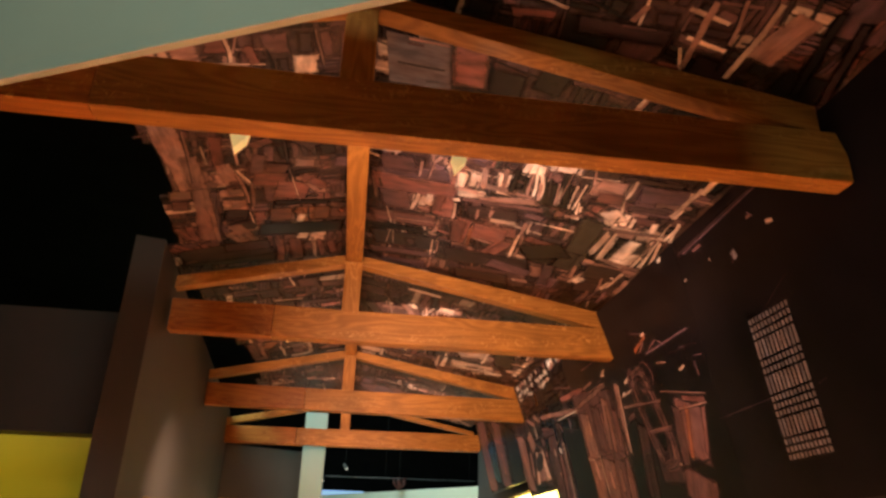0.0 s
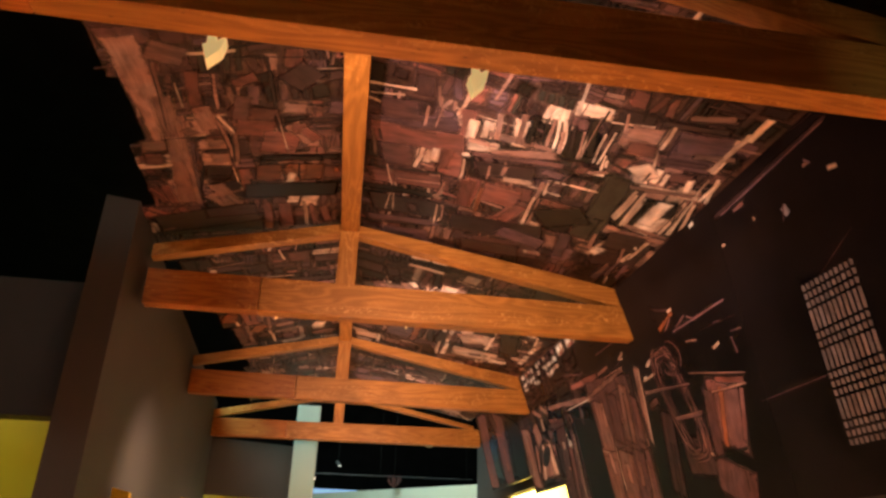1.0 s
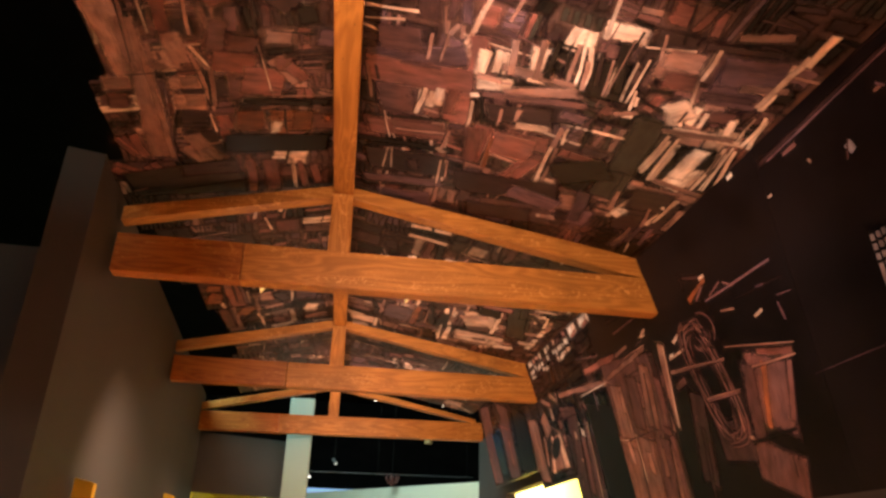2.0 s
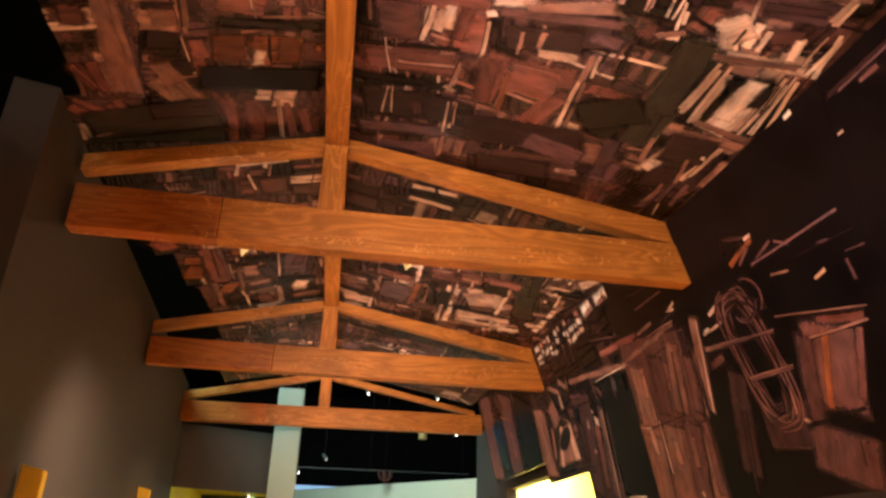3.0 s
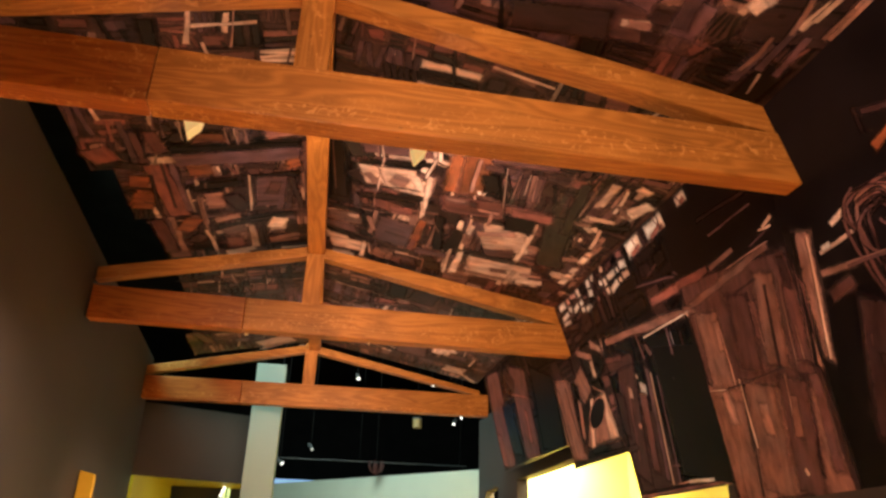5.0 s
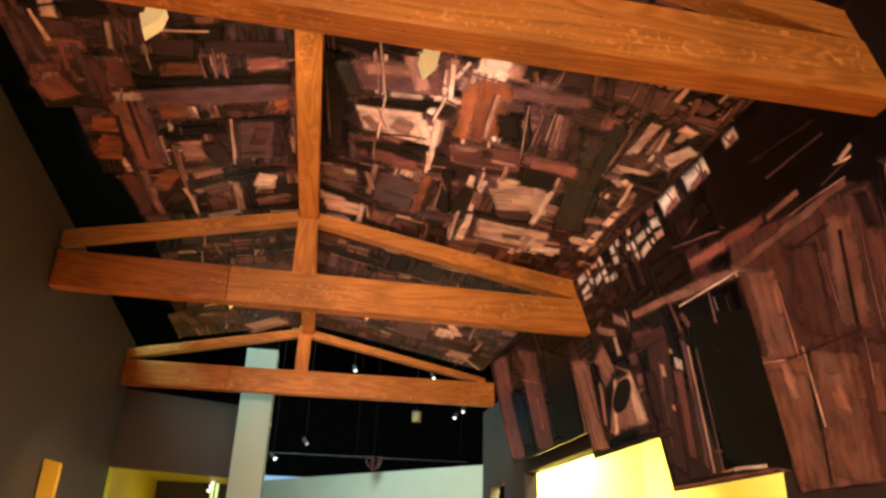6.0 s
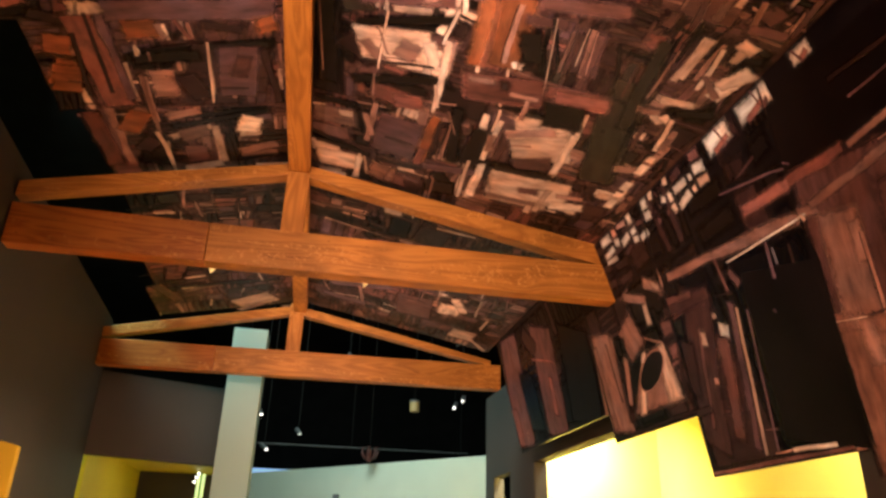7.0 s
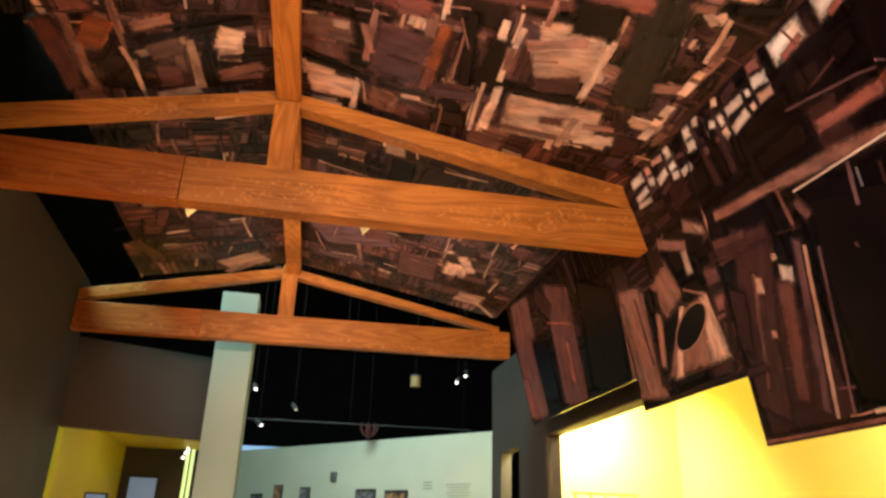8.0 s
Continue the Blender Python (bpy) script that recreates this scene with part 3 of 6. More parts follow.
ROOF_AB_LEFT += [
    (-0.41, 3.37, -0.33, 3.38, 0.096, TAN),
    (-0.47, 3.37, -0.42, 3.44, 0.106, MAUVE),
    (-0.62, 3.49, -0.24, 3.52, 0.077, VOID),
    (-0.65, 3.64, -0.53, 3.65, 0.167, ORANGE),
    (-0.52, 3.64, -0.32, 3.65, 0.183, ORANGE),
    (-0.49, 3.69, -0.45, 3.69, 0.086, CREAM),
    (-0.44, 3.55, -0.45, 3.74, 0.009, DARK),
    (-0.29, 3.65, -0.24, 3.63, 0.060, ORANGE),
    (-0.68, 3.81, -0.24, 3.83, 0.135, VOID),
    (-0.70, 3.62, -0.69, 3.82, 0.068, RED),
    (-0.86, 3.78, -0.77, 3.96, 0.151, TAN),
    (-1.13, 3.68, -1.07, 3.87, 0.096, RED),
    (-1.22, 3.94, -1.12, 4.06, 0.089, RED),
    (-1.08, 3.94, -1.01, 4.06, 0.063, RED),
]
ROOF_AB_LEFT += [
    (-1.19, 4.13, -0.63, 4.16, 0.228, MOSS),
    (-0.61, 3.96, -0.62, 4.27, 0.062, ORANGE),
    (-0.52, 3.99, -0.52, 4.28, 0.106, RED),
    (-0.52, 3.95, -0.45, 3.95, 0.036, CREAM),
    (-0.42, 3.96, -0.41, 4.26, 0.013, LIGHT),
    (-0.39, 3.98, -0.37, 4.26, 0.036, RED),
    (-0.32, 4.06, -0.31, 4.24, 0.057, RED),
]
ROOF_BC_RIGHT = []
ROOF_BC_RIGHT += [
    (-0.09, 5.07, -0.02, 5.86, 0.165, VOID),
    (-0.10, 5.08, -0.12, 5.21, 0.008, LIGHT),
    (-0.07, 5.49, -0.05, 5.76, 0.010, LIGHT),
    (0.04, 5.18, 0.22, 5.12, 0.233, BROWN),
    (0.25, 5.17, 0.31, 5.16, 0.154, TAN),
    (0.09, 5.02, 0.12, 5.27, 0.020, LIGHT),
    (0.13, 5.02, 0.15, 5.27, 0.020, CREAM),
    (0.09, 5.34, 0.39, 5.28, 0.061, VOID),
    (0.04, 5.47, 0.43, 5.46, 0.175, LIGHT),
    (0.12, 5.39, 0.16, 5.61, 0.012, VOID),
    (0.22, 5.48, 0.32, 5.46, 0.061, BROWN),
    (0.34, 5.36, 0.34, 5.55, 0.049, LIGHT),
    (0.40, 5.37, 0.41, 5.74, 0.035, CREAM),
    (0.38, 4.92, 0.39, 5.16, 0.043, TAN),
]
ROOF_BC_RIGHT += [
    (0.38, 5.10, 0.35, 5.31, 0.033, LIGHT),
    (-0.31, 5.39, -0.30, 5.42, 0.017, CREAM),
    (0.10, 5.69, 0.39, 5.67, 0.104, VOID),
    (0.13, 5.73, 0.31, 5.75, 0.135, RED),
    (0.18, 6.08, 0.33, 6.04, 0.315, MAUVE),
    (0.18, 5.82, 0.17, 6.14, 0.031, TAN),
    (-0.10, 6.00, 0.07, 6.02, 0.177, RED),
    (-0.09, 6.29, 0.07, 6.27, 0.116, LIGHT),
    (-0.04, 6.51, 0.09, 6.48, 0.063, LIGHT),
    (-0.10, 6.17, 0.15, 6.24, 0.057, VOID),
    (0.15, 6.26, 0.14, 6.50, 0.029, CREAM),
    (0.17, 6.27, 0.20, 6.43, 0.018, LIGHT),
    (0.22, 6.38, 0.35, 6.37, 0.157, TAN),
    (0.44, 5.80, 0.45, 6.10, 0.104, DARK),
]
ROOF_BC_RIGHT += [
    (0.38, 5.74, 0.39, 5.97, 0.060, TAN),
    (0.50, 5.81, 0.50, 6.11, 0.024, TAN),
    (0.28, 6.17, 0.60, 6.17, 0.103, MAUVE),
    (0.34, 6.04, 0.36, 6.23, 0.055, RED),
    (0.49, 6.21, 0.61, 6.36, 0.123, VOID),
    (0.50, 6.27, 0.50, 6.51, 0.023, TAN),
    (0.52, 4.84, 0.52, 4.97, 0.124, LIGHT),
    (0.52, 4.98, 0.56, 5.42, 0.114, RED),
    (0.49, 5.06, 0.62, 5.03, 0.117, ORANGE),
    (0.59, 5.06, 0.62, 5.37, 0.025, ORANGE),
    (0.64, 5.10, 0.65, 5.35, 0.106, VOID),
    (0.63, 5.34, 0.67, 5.34, 0.043, CREAM),
    (0.47, 5.54, 0.79, 5.47, 0.174, RED),
    (0.77, 5.43, 1.05, 5.39, 0.107, RED),
]
ROOF_BC_RIGHT += [
    (0.75, 5.48, 0.75, 5.64, 0.034, RED),
    (0.62, 5.54, 0.66, 5.55, 0.056, DARK),
    (0.63, 4.84, 0.80, 4.79, 0.138, DARK),
    (0.68, 4.84, 0.68, 4.94, 0.015, TAN),
    (0.76, 4.73, 0.75, 4.90, 0.027, TAN),
    (0.65, 5.00, 0.90, 4.94, 0.108, BROWN),
    (0.79, 5.07, 0.81, 5.32, 0.029, BROWN),
    (0.83, 5.06, 0.87, 5.30, 0.029, TAN),
    (0.87, 5.06, 0.91, 5.29, 0.027, BROWN),
    (0.68, 5.08, 0.73, 5.35, 0.017, VOID),
    (0.77, 5.95, 1.00, 5.92, 0.781, VOID),
    (0.74, 5.73, 0.98, 5.67, 0.227, LIGHT),
    (0.82, 5.89, 0.96, 5.86, 0.070, TAN),
    (0.74, 6.20, 1.06, 6.16, 0.270, LIGHT),
]
ROOF_BC_RIGHT += [
    (0.85, 6.13, 0.99, 6.10, 0.091, BROWN),
    (0.65, 6.02, 1.02, 5.98, 0.069, VOID),
    (0.99, 6.20, 1.21, 6.21, 0.081, CREAM),
    (0.62, 5.67, 0.63, 5.98, 0.038, CREAM),
    (0.66, 5.62, 0.67, 5.93, 0.018, LIGHT),
    (0.98, 5.64, 0.99, 5.99, 0.032, LIGHT),
    (0.98, 6.05, 0.99, 6.36, 0.036, LIGHT),
    (0.62, 6.07, 0.64, 6.38, 0.022, CREAM),
    (0.69, 6.03, 0.69, 6.38, 0.043, CREAM),
    (1.05, 5.22, 1.18, 5.93, 0.170, MOSS),
    (1.03, 4.70, 1.02, 4.97, 0.060, BROWN),
    (1.14, 4.67, 1.13, 4.84, 0.037, TAN),
    (1.10, 4.73, 1.09, 4.86, 0.021, VOID),
    (1.23, 4.77, 1.33, 4.80, 0.107, BROWN),
]
ROOF_BC_RIGHT += [
    (1.37, 4.72, 1.34, 4.86, 0.023, TAN),
    (1.16, 4.94, 1.16, 5.18, 0.031, LIGHT),
    (1.22, 4.95, 1.22, 5.14, 0.027, TAN),
    (1.29, 4.91, 1.28, 5.02, 0.053, LIGHT),
    (1.36, 5.02, 1.31, 5.21, 0.072, CREAM),
    (1.14, 5.28, 1.30, 5.27, 0.043, LIGHT),
    (1.11, 5.37, 1.18, 5.36, 0.045, TAN),
    (1.18, 5.37, 1.23, 5.42, 0.037, LIGHT),
    (1.17, 5.50, 1.24, 5.53, 0.061, TAN),
    (1.30, 5.42, 1.32, 5.62, 0.041, TAN),
    (1.32, 5.52, 1.30, 5.80, 0.042, TAN),
    (1.20, 5.77, 1.30, 5.74, 0.068, TAN),
    (1.20, 5.99, 1.34, 5.98, 0.064, CREAM),
    (1.26, 6.37, 1.31, 6.04, 0.112, MAUVE),
]
ROOF_BC_LEFT = []
ROOF_BC_LEFT += [
    (-1.09, 5.22, -1.09, 5.39, 0.091, TAN),
    (-1.03, 5.19, -1.04, 5.37, 0.033, DARK),
    (-0.85, 5.15, -0.89, 5.35, 0.101, TAN),
    (-0.94, 5.12, -0.96, 5.44, 0.078, MAUVE),
    (-0.82, 5.31, -0.21, 5.30, 0.113, VOID),
    (-0.77, 5.17, -0.55, 5.15, 0.083, VOID),
    (-0.72, 5.24, -0.54, 5.24, 0.083, RED),
    (-0.52, 5.15, -0.51, 5.28, 0.015, LIGHT),
    (-0.48, 5.15, -0.48, 5.28, 0.015, TAN),
    (-0.40, 5.20, -0.23, 5.21, 0.078, TAN),
    (-0.74, 5.42, -0.22, 5.37, 0.119, MAUVE),
    (-1.02, 5.59, -0.91, 5.61, 0.120, TAN),
    (-1.05, 5.73, -0.92, 5.79, 0.196, ORANGE),
    (-0.85, 5.43, -0.83, 5.95, 0.106, MAUVE),
]
ROOF_BC_LEFT += [
    (-0.76, 5.53, -0.63, 5.51, 0.112, TAN),
    (-0.62, 5.48, -0.61, 5.57, 0.017, CREAM),
    (-0.60, 5.51, -0.56, 5.56, 0.100, VOID),
    (-0.54, 5.47, -0.53, 5.57, 0.022, TAN),
    (-0.32, 5.50, -0.23, 5.47, 0.083, ORANGE),
    (-0.76, 5.64, -0.22, 5.58, 0.083, VOID),
    (-0.73, 5.61, -0.72, 5.68, 0.024, CREAM),
    (-0.58, 5.72, -0.24, 5.78, 0.314, DARK),
    (-0.45, 5.75, -0.30, 5.76, 0.232, BROWN),
    (-0.70, 5.84, -0.60, 5.83, 0.196, TAN),
    (-0.73, 5.78, -0.73, 6.11, 0.033, TAN),
    (-0.48, 5.66, -0.48, 5.91, 0.018, LIGHT),
    (-0.69, 6.08, -0.27, 6.02, 0.053, VOID),
    (-0.69, 6.03, -0.61, 6.05, 0.058, TAN),
]
ROOF_BC_LEFT += [
    (-0.86, 6.08, -0.77, 6.12, 0.251, TAN),
    (-0.92, 5.98, -0.89, 6.41, 0.079, MAUVE),
    (-0.98, 6.00, -0.94, 6.30, 0.066, RED),
    (-0.70, 6.24, -0.50, 6.15, 0.057, LIGHT),
    (-0.41, 6.18, -0.30, 6.19, 0.213, LIGHT),
    (-0.45, 6.20, -0.44, 6.47, 0.054, VOID),
    (-0.50, 6.17, -0.49, 6.47, 0.037, LIGHT),
    (-0.71, 6.26, -0.71, 6.53, 0.027, LIGHT),
    (-0.42, 6.40, -0.22, 6.40, 0.096, TAN),
    (-0.67, 6.53, -0.52, 6.51, 0.074, LIGHT),
    (-0.85, 6.36, -0.69, 6.41, 0.174, MOSS),
]
ROOF_CD_RIGHT = []
ROOF_CD_RIGHT += [
    (0.04, 7.99, 0.48, 7.76, 0.322, MAUVE),
    (0.31, 7.78, 0.48, 7.71, 0.209, RED),
    (0.17, 7.68, 0.15, 7.99, 0.020, TAN),
    (0.31, 7.98, 0.37, 8.38, 0.035, TAN),
    (0.57, 8.11, 0.85, 8.08, 0.420, BROWN),
    (0.95, 7.88, 1.03, 7.84, 0.263, LIGHT),
    (0.73, 7.58, 0.73, 7.98, 0.021, TAN),
    (0.85, 7.67, 1.02, 7.63, 0.168, DARK),
    (1.07, 7.41, 1.08, 7.61, 0.017, LIGHT),
    (1.10, 7.66, 1.13, 7.98, 0.021, LIGHT),
    (1.19, 8.46, 1.38, 8.67, 0.043, LIGHT),
    (0.04, 7.99, 0.11, 8.24, 0.019, TAN),
    (0.05, 8.30, 0.40, 8.33, 0.107, MAUVE),
    (0.34, 8.50, 0.40, 8.64, 0.047, TAN),
]
ROOF_CD_RIGHT += [
    (0.27, 7.31, 0.61, 7.11, 0.073, DARK),
]
ROOF_CD_LEFT = []
ROOF_CD_LEFT += [
    (-0.96, 7.86, -0.83, 7.88, 0.247, RED),
    (-1.04, 8.04, -0.93, 8.41, 0.108, RED),
    (-0.80, 7.63, -0.86, 7.88, 0.090, RED),
    (-0.89, 8.24, -0.73, 8.17, 0.085, TAN),
    (-0.85, 8.20, -0.64, 8.14, 0.053, LIGHT),
    (-0.94, 8.13, -0.24, 8.13, 0.074, VOID),
    (-0.40, 7.85, -0.36, 8.14, 0.021, LIGHT),
    (-0.57, 8.61, -0.28, 8.48, 0.239, LIGHT),
    (-0.56, 8.75, -0.36, 8.62, 0.096, TAN),
    (-0.21, 8.70, -0.17, 8.89, 0.088, TAN),
]
ROOF_ENTRY = []
ROOF_ENTRY += [
    # the PEARL row paints a pale haze on the glossy board
    (-0.11, 2.28, 0.14, 2.25, 0.283, PEARL),
    (0.13, 2.22, 0.28, 2.20, 0.262, RED),
    (0.27, 1.88, 0.44, 1.84, 0.077, RED),
    (0.48, 1.85, 0.82, 1.80, 0.118, DARK),
    (0.68, 1.69, 0.66, 1.78, 0.028, TAN),
    (0.86, 1.60, 0.89, 1.92, 0.030, TAN),
    (0.94, 1.57, 0.98, 1.76, 0.021, TAN),
    (1.15, 1.56, 1.09, 1.81, 0.124, TAN),
    (1.04, 1.55, 1.04, 1.91, 0.028, LIGHT),
    (1.21, 1.51, 1.28, 1.91, 0.052, VOID),
    (1.29, 1.53, 1.39, 1.92, 0.044, DARK),
]
ROOF_ENTRY_LEFT = []
ROOF_ENTRY_LEFT += [
    (-0.70, 2.18, -0.69, 2.32, 0.020, LIGHT),
    (-0.64, 2.22, -0.60, 2.35, 0.067, RED),
    (-0.38, 2.15, -0.35, 2.36, 0.017, TAN),
]
# mural lists: some thin pale rows paint gloss highlights, one VOID row a shadow
MURAL_ROPE = [
    (3.96, 2.19, 3.99, 1.96, 0.329, DARK),
    (4.15, 2.35, 4.35, 1.90, 0.176, DARK),
    (4.59, 2.21, 4.74, 1.86, 0.064, DARK),
    (4.54, 2.20, 4.63, 1.85, 0.082, BROWN),
    (4.31, 2.63, 4.48, 2.19, 0.117, TAN),
    (4.35, 2.63, 4.52, 2.20, 0.022, VOID),
    (4.30, 2.59, 4.44, 2.21, 0.017, LIGHT),
    (4.33, 2.38, 4.19, 2.40, 0.061, BROWN),
    (4.32, 2.46, 4.16, 2.44, 0.030, TAN),
    (4.28, 2.52, 4.11, 2.53, 0.021, LIGHT),
    (4.27, 2.53, 4.22, 2.53, 0.021, CREAM),
    (4.19, 2.58, 4.10, 2.60, 0.023, LIGHT),
    (4.48, 2.70, 4.41, 2.72, 0.017, LIGHT),
    (3.88, 2.08, 3.84, 2.06, 0.020, LIGHT),
]
MURAL_ROPE += [
    (4.22, 2.18, 4.36, 1.83, 0.044, DARK),
    (3.79, 2.45, 3.35, 2.35, 0.011, TAN),
    (3.60, 2.38, 3.37, 2.32, 0.047, RED),
    (3.75, 2.30, 3.46, 2.28, 0.014, ORANGE),
    (3.90, 2.81, 3.72, 2.75, 0.030, DARK),
    (3.92, 2.70, 3.72, 2.75, 0.039, ORANGE),
    (3.76, 2.73, 3.86, 2.68, 0.026, BROWN),
    (3.75, 2.67, 3.63, 2.70, 0.020, BROWN),
    (3.77, 2.76, 3.72, 2.76, 0.017, LIGHT),
    (3.62, 2.69, 3.55, 2.65, 0.015, BROWN),
    (3.91, 2.84, 3.92, 2.75, 0.029, DARK),
    (3.79, 2.66, 3.28, 2.66, 0.012, MAUVE),
    (3.58, 2.60, 3.25, 2.58, 0.009, DARK),
    (3.71, 2.59, 3.61, 2.57, 0.016, TAN),
]
MURAL_ROPE += [
    (3.51, 2.50, 3.44, 2.51, 0.017, LIGHT),
    (3.43, 2.60, 3.37, 2.59, 0.011, MAUVE),
    (3.34, 2.51, 3.34, 2.43, 0.018, MAUVE),
    (3.33, 2.53, 3.24, 2.52, 0.007, MAUVE),
    (3.55, 2.37, 3.68, 2.06, 0.292, BROWN),
    (3.68, 2.37, 3.82, 2.01, 0.132, BROWN),
    (3.70, 2.03, 3.79, 1.83, 0.337, BROWN),
    (3.57, 2.34, 3.72, 2.08, 0.046, ORANGE),
    (3.42, 2.31, 3.56, 2.08, 0.050, BROWN),
    (3.88, 2.05, 3.55, 2.06, 0.017, VOID),
    (3.66, 2.33, 3.37, 2.31, 0.015, TAN),
]
MURAL_PLANK = [
    (5.00, 2.57, 5.08, 2.23, 0.192, WOOD),
    (4.76, 2.57, 4.87, 2.25, 0.172, BROWN),
    (4.57, 2.59, 4.71, 2.23, 0.159, WOOD),
    (4.46, 2.50, 4.57, 2.21, 0.121, BROWN),
    (5.09, 2.23, 5.24, 1.79, 0.253, WOOD),
    (4.85, 2.24, 5.00, 1.80, 0.213, WOOD),
    (4.66, 2.22, 4.82, 1.78, 0.187, BROWN),
    (5.08, 2.25, 5.10, 2.09, 0.081, TAN),
    (4.69, 2.51, 4.74, 2.35, 0.063, BROWN),
    (4.96, 2.51, 4.99, 2.37, 0.060, TAN),
    (4.87, 2.16, 4.91, 2.02, 0.077, TAN),
    (4.69, 2.15, 4.76, 1.99, 0.057, WOOD),
    (4.95, 2.46, 5.00, 2.23, 0.018, TAN),
    (4.59, 2.53, 4.70, 2.24, 0.020, DARK),
]
MURAL_PLANK += [
    (4.69, 2.54, 4.74, 2.29, 0.010, TAN),
    (4.51, 2.52, 4.61, 2.22, 0.011, TAN),
    (4.53, 2.35, 4.56, 2.24, 0.016, TAN),
    (4.95, 2.24, 5.11, 1.82, 0.025, DARK),
    (4.96, 2.26, 5.02, 2.00, 0.014, LIGHT),
    (5.05, 1.99, 5.11, 1.86, 0.011, TAN),
    (4.69, 2.22, 4.74, 2.08, 0.011, TAN),
    (4.80, 1.90, 4.79, 1.87, 0.022, LIGHT),
    (5.20, 2.26, 5.07, 2.24, 0.006, LIGHT),
    (5.06, 2.24, 4.68, 2.24, 0.007, DARK),
    (4.82, 2.55, 4.62, 2.56, 0.009, DARK),
    (5.37, 1.81, 4.81, 1.81, 0.009, DARK),
]
MURAL_DOOR = [
    (5.36, 2.60, 5.48, 1.91, 0.44, INK),
    (5.33, 2.50, 5.45, 1.93, 0.38, NIGHT),
    (5.97, 2.69, 5.05, 2.59, 0.056, WOOD),
    (5.09, 2.60, 4.48, 2.64, 0.042, WOOD),
    (5.38, 2.72, 4.86, 2.69, 0.058, RED),
    (4.86, 2.69, 4.67, 2.70, 0.028, WOOD),
    (4.76, 2.65, 4.48, 2.65, 0.007, TAN),
    (4.58, 2.67, 4.43, 2.69, 0.007, MAUVE),
    (4.50, 2.70, 4.43, 2.69, 0.009, LIGHT),
    (5.45, 2.82, 5.08, 2.75, 0.009, MAUVE),
    (4.82, 2.88, 4.48, 2.85, 0.027, DARK),
    (4.78, 2.80, 4.48, 2.80, 0.010, MAUVE),
    (5.81, 2.60, 6.10, 1.96, 0.232, DARK),
    (5.75, 2.39, 5.91, 1.98, 0.113, BROWN),
    (5.88, 2.45, 6.05, 2.06, 0.040, BROWN),
    (5.63, 2.48, 5.82, 1.94, 0.058, MAUVE),
]
MURAL_DOOR += [
    (5.61, 2.44, 5.78, 1.93, 0.026, LIGHT),
    (5.56, 2.42, 5.71, 1.93, 0.017, MAUVE),
    (5.33, 2.59, 5.36, 2.46, 0.019, MAUVE),
    (5.31, 2.56, 5.32, 2.50, 0.011, PEARL),
    # CREAM and LIGHT rows from here paint highlights on door edge and knobs
    (5.56, 2.60, 5.11, 2.59, 0.011, CREAM),
    (5.14, 2.60, 5.12, 2.57, 0.022, LIGHT),
    (5.72, 2.42, 5.75, 2.36, 0.069, CREAM),
    (5.87, 2.43, 5.89, 2.36, 0.051, LIGHT),
    (5.90, 2.25, 5.91, 2.21, 0.041, TAN),
    (5.76, 2.47, 5.76, 2.44, 0.029, LIGHT),
    (5.43, 2.38, 5.42, 2.36, 0.014, MAUVE),
    (5.57, 2.58, 5.54, 2.50, 0.049, BROWN),
    (6.21, 1.90, 5.34, 1.90, 0.024, BROWN),
    (5.63, 1.93, 5.41, 1.92, 0.021, CREAM),
]
MURAL_DOOR += [
    (5.73, 1.93, 5.63, 1.93, 0.011, TAN),
]
MURAL_POT = [
    (6.09, 2.57, 5.72, 2.54, 0.090, DARK),
    (6.00, 2.44, 6.12, 2.18, 0.148, DARK),
    (6.72, 2.66, 6.88, 2.15, 0.259, WOOD),
    (6.47, 2.65, 6.41, 2.46, 0.217, TAN),
    (6.68, 2.62, 6.85, 2.17, 0.069, TAN),
    (6.55, 2.50, 6.67, 2.26, 0.072, TAN),
    (6.52, 2.59, 6.55, 2.50, 0.069, VOID),
    (6.69, 2.51, 6.82, 2.18, 0.022, DARK),
    (6.66, 2.39, 6.79, 2.13, 0.068, VOID),
    (6.38, 2.74, 6.18, 2.66, 0.060, WOOD),
    (6.17, 2.74, 6.02, 2.66, 0.066, TAN),
    (6.10, 2.71, 6.05, 2.67, 0.036, LIGHT),
    (6.22, 2.66, 6.23, 2.55, 0.054, LIGHT),
    (6.32, 2.52, 6.18, 2.46, 0.021, TAN),
]
MURAL_POT += [
    (6.16, 2.63, 6.17, 2.49, 0.060, VOID),
    (6.74, 2.14, 6.00, 2.14, 0.049, DARK),
    (6.04, 2.60, 5.84, 2.57, 0.043, BROWN),
]
MURAL_FAR = [
    (8.10, 3.07, 8.38, 2.25, 0.383, BROWN),
    (7.97, 2.76, 8.05, 2.34, 0.291, INK),
    (7.49, 2.94, 7.72, 2.24, 0.368, BROWN),
    (7.02, 2.81, 7.25, 2.23, 0.446, VOID),
    (7.77, 2.78, 7.44, 2.68, 0.021, RED),
    (7.82, 2.99, 7.65, 2.79, 0.169, DARK),
    (7.56, 2.63, 7.65, 2.38, 0.086, RED),
    (8.43, 2.59, 8.48, 2.29, 0.194, RED),
]
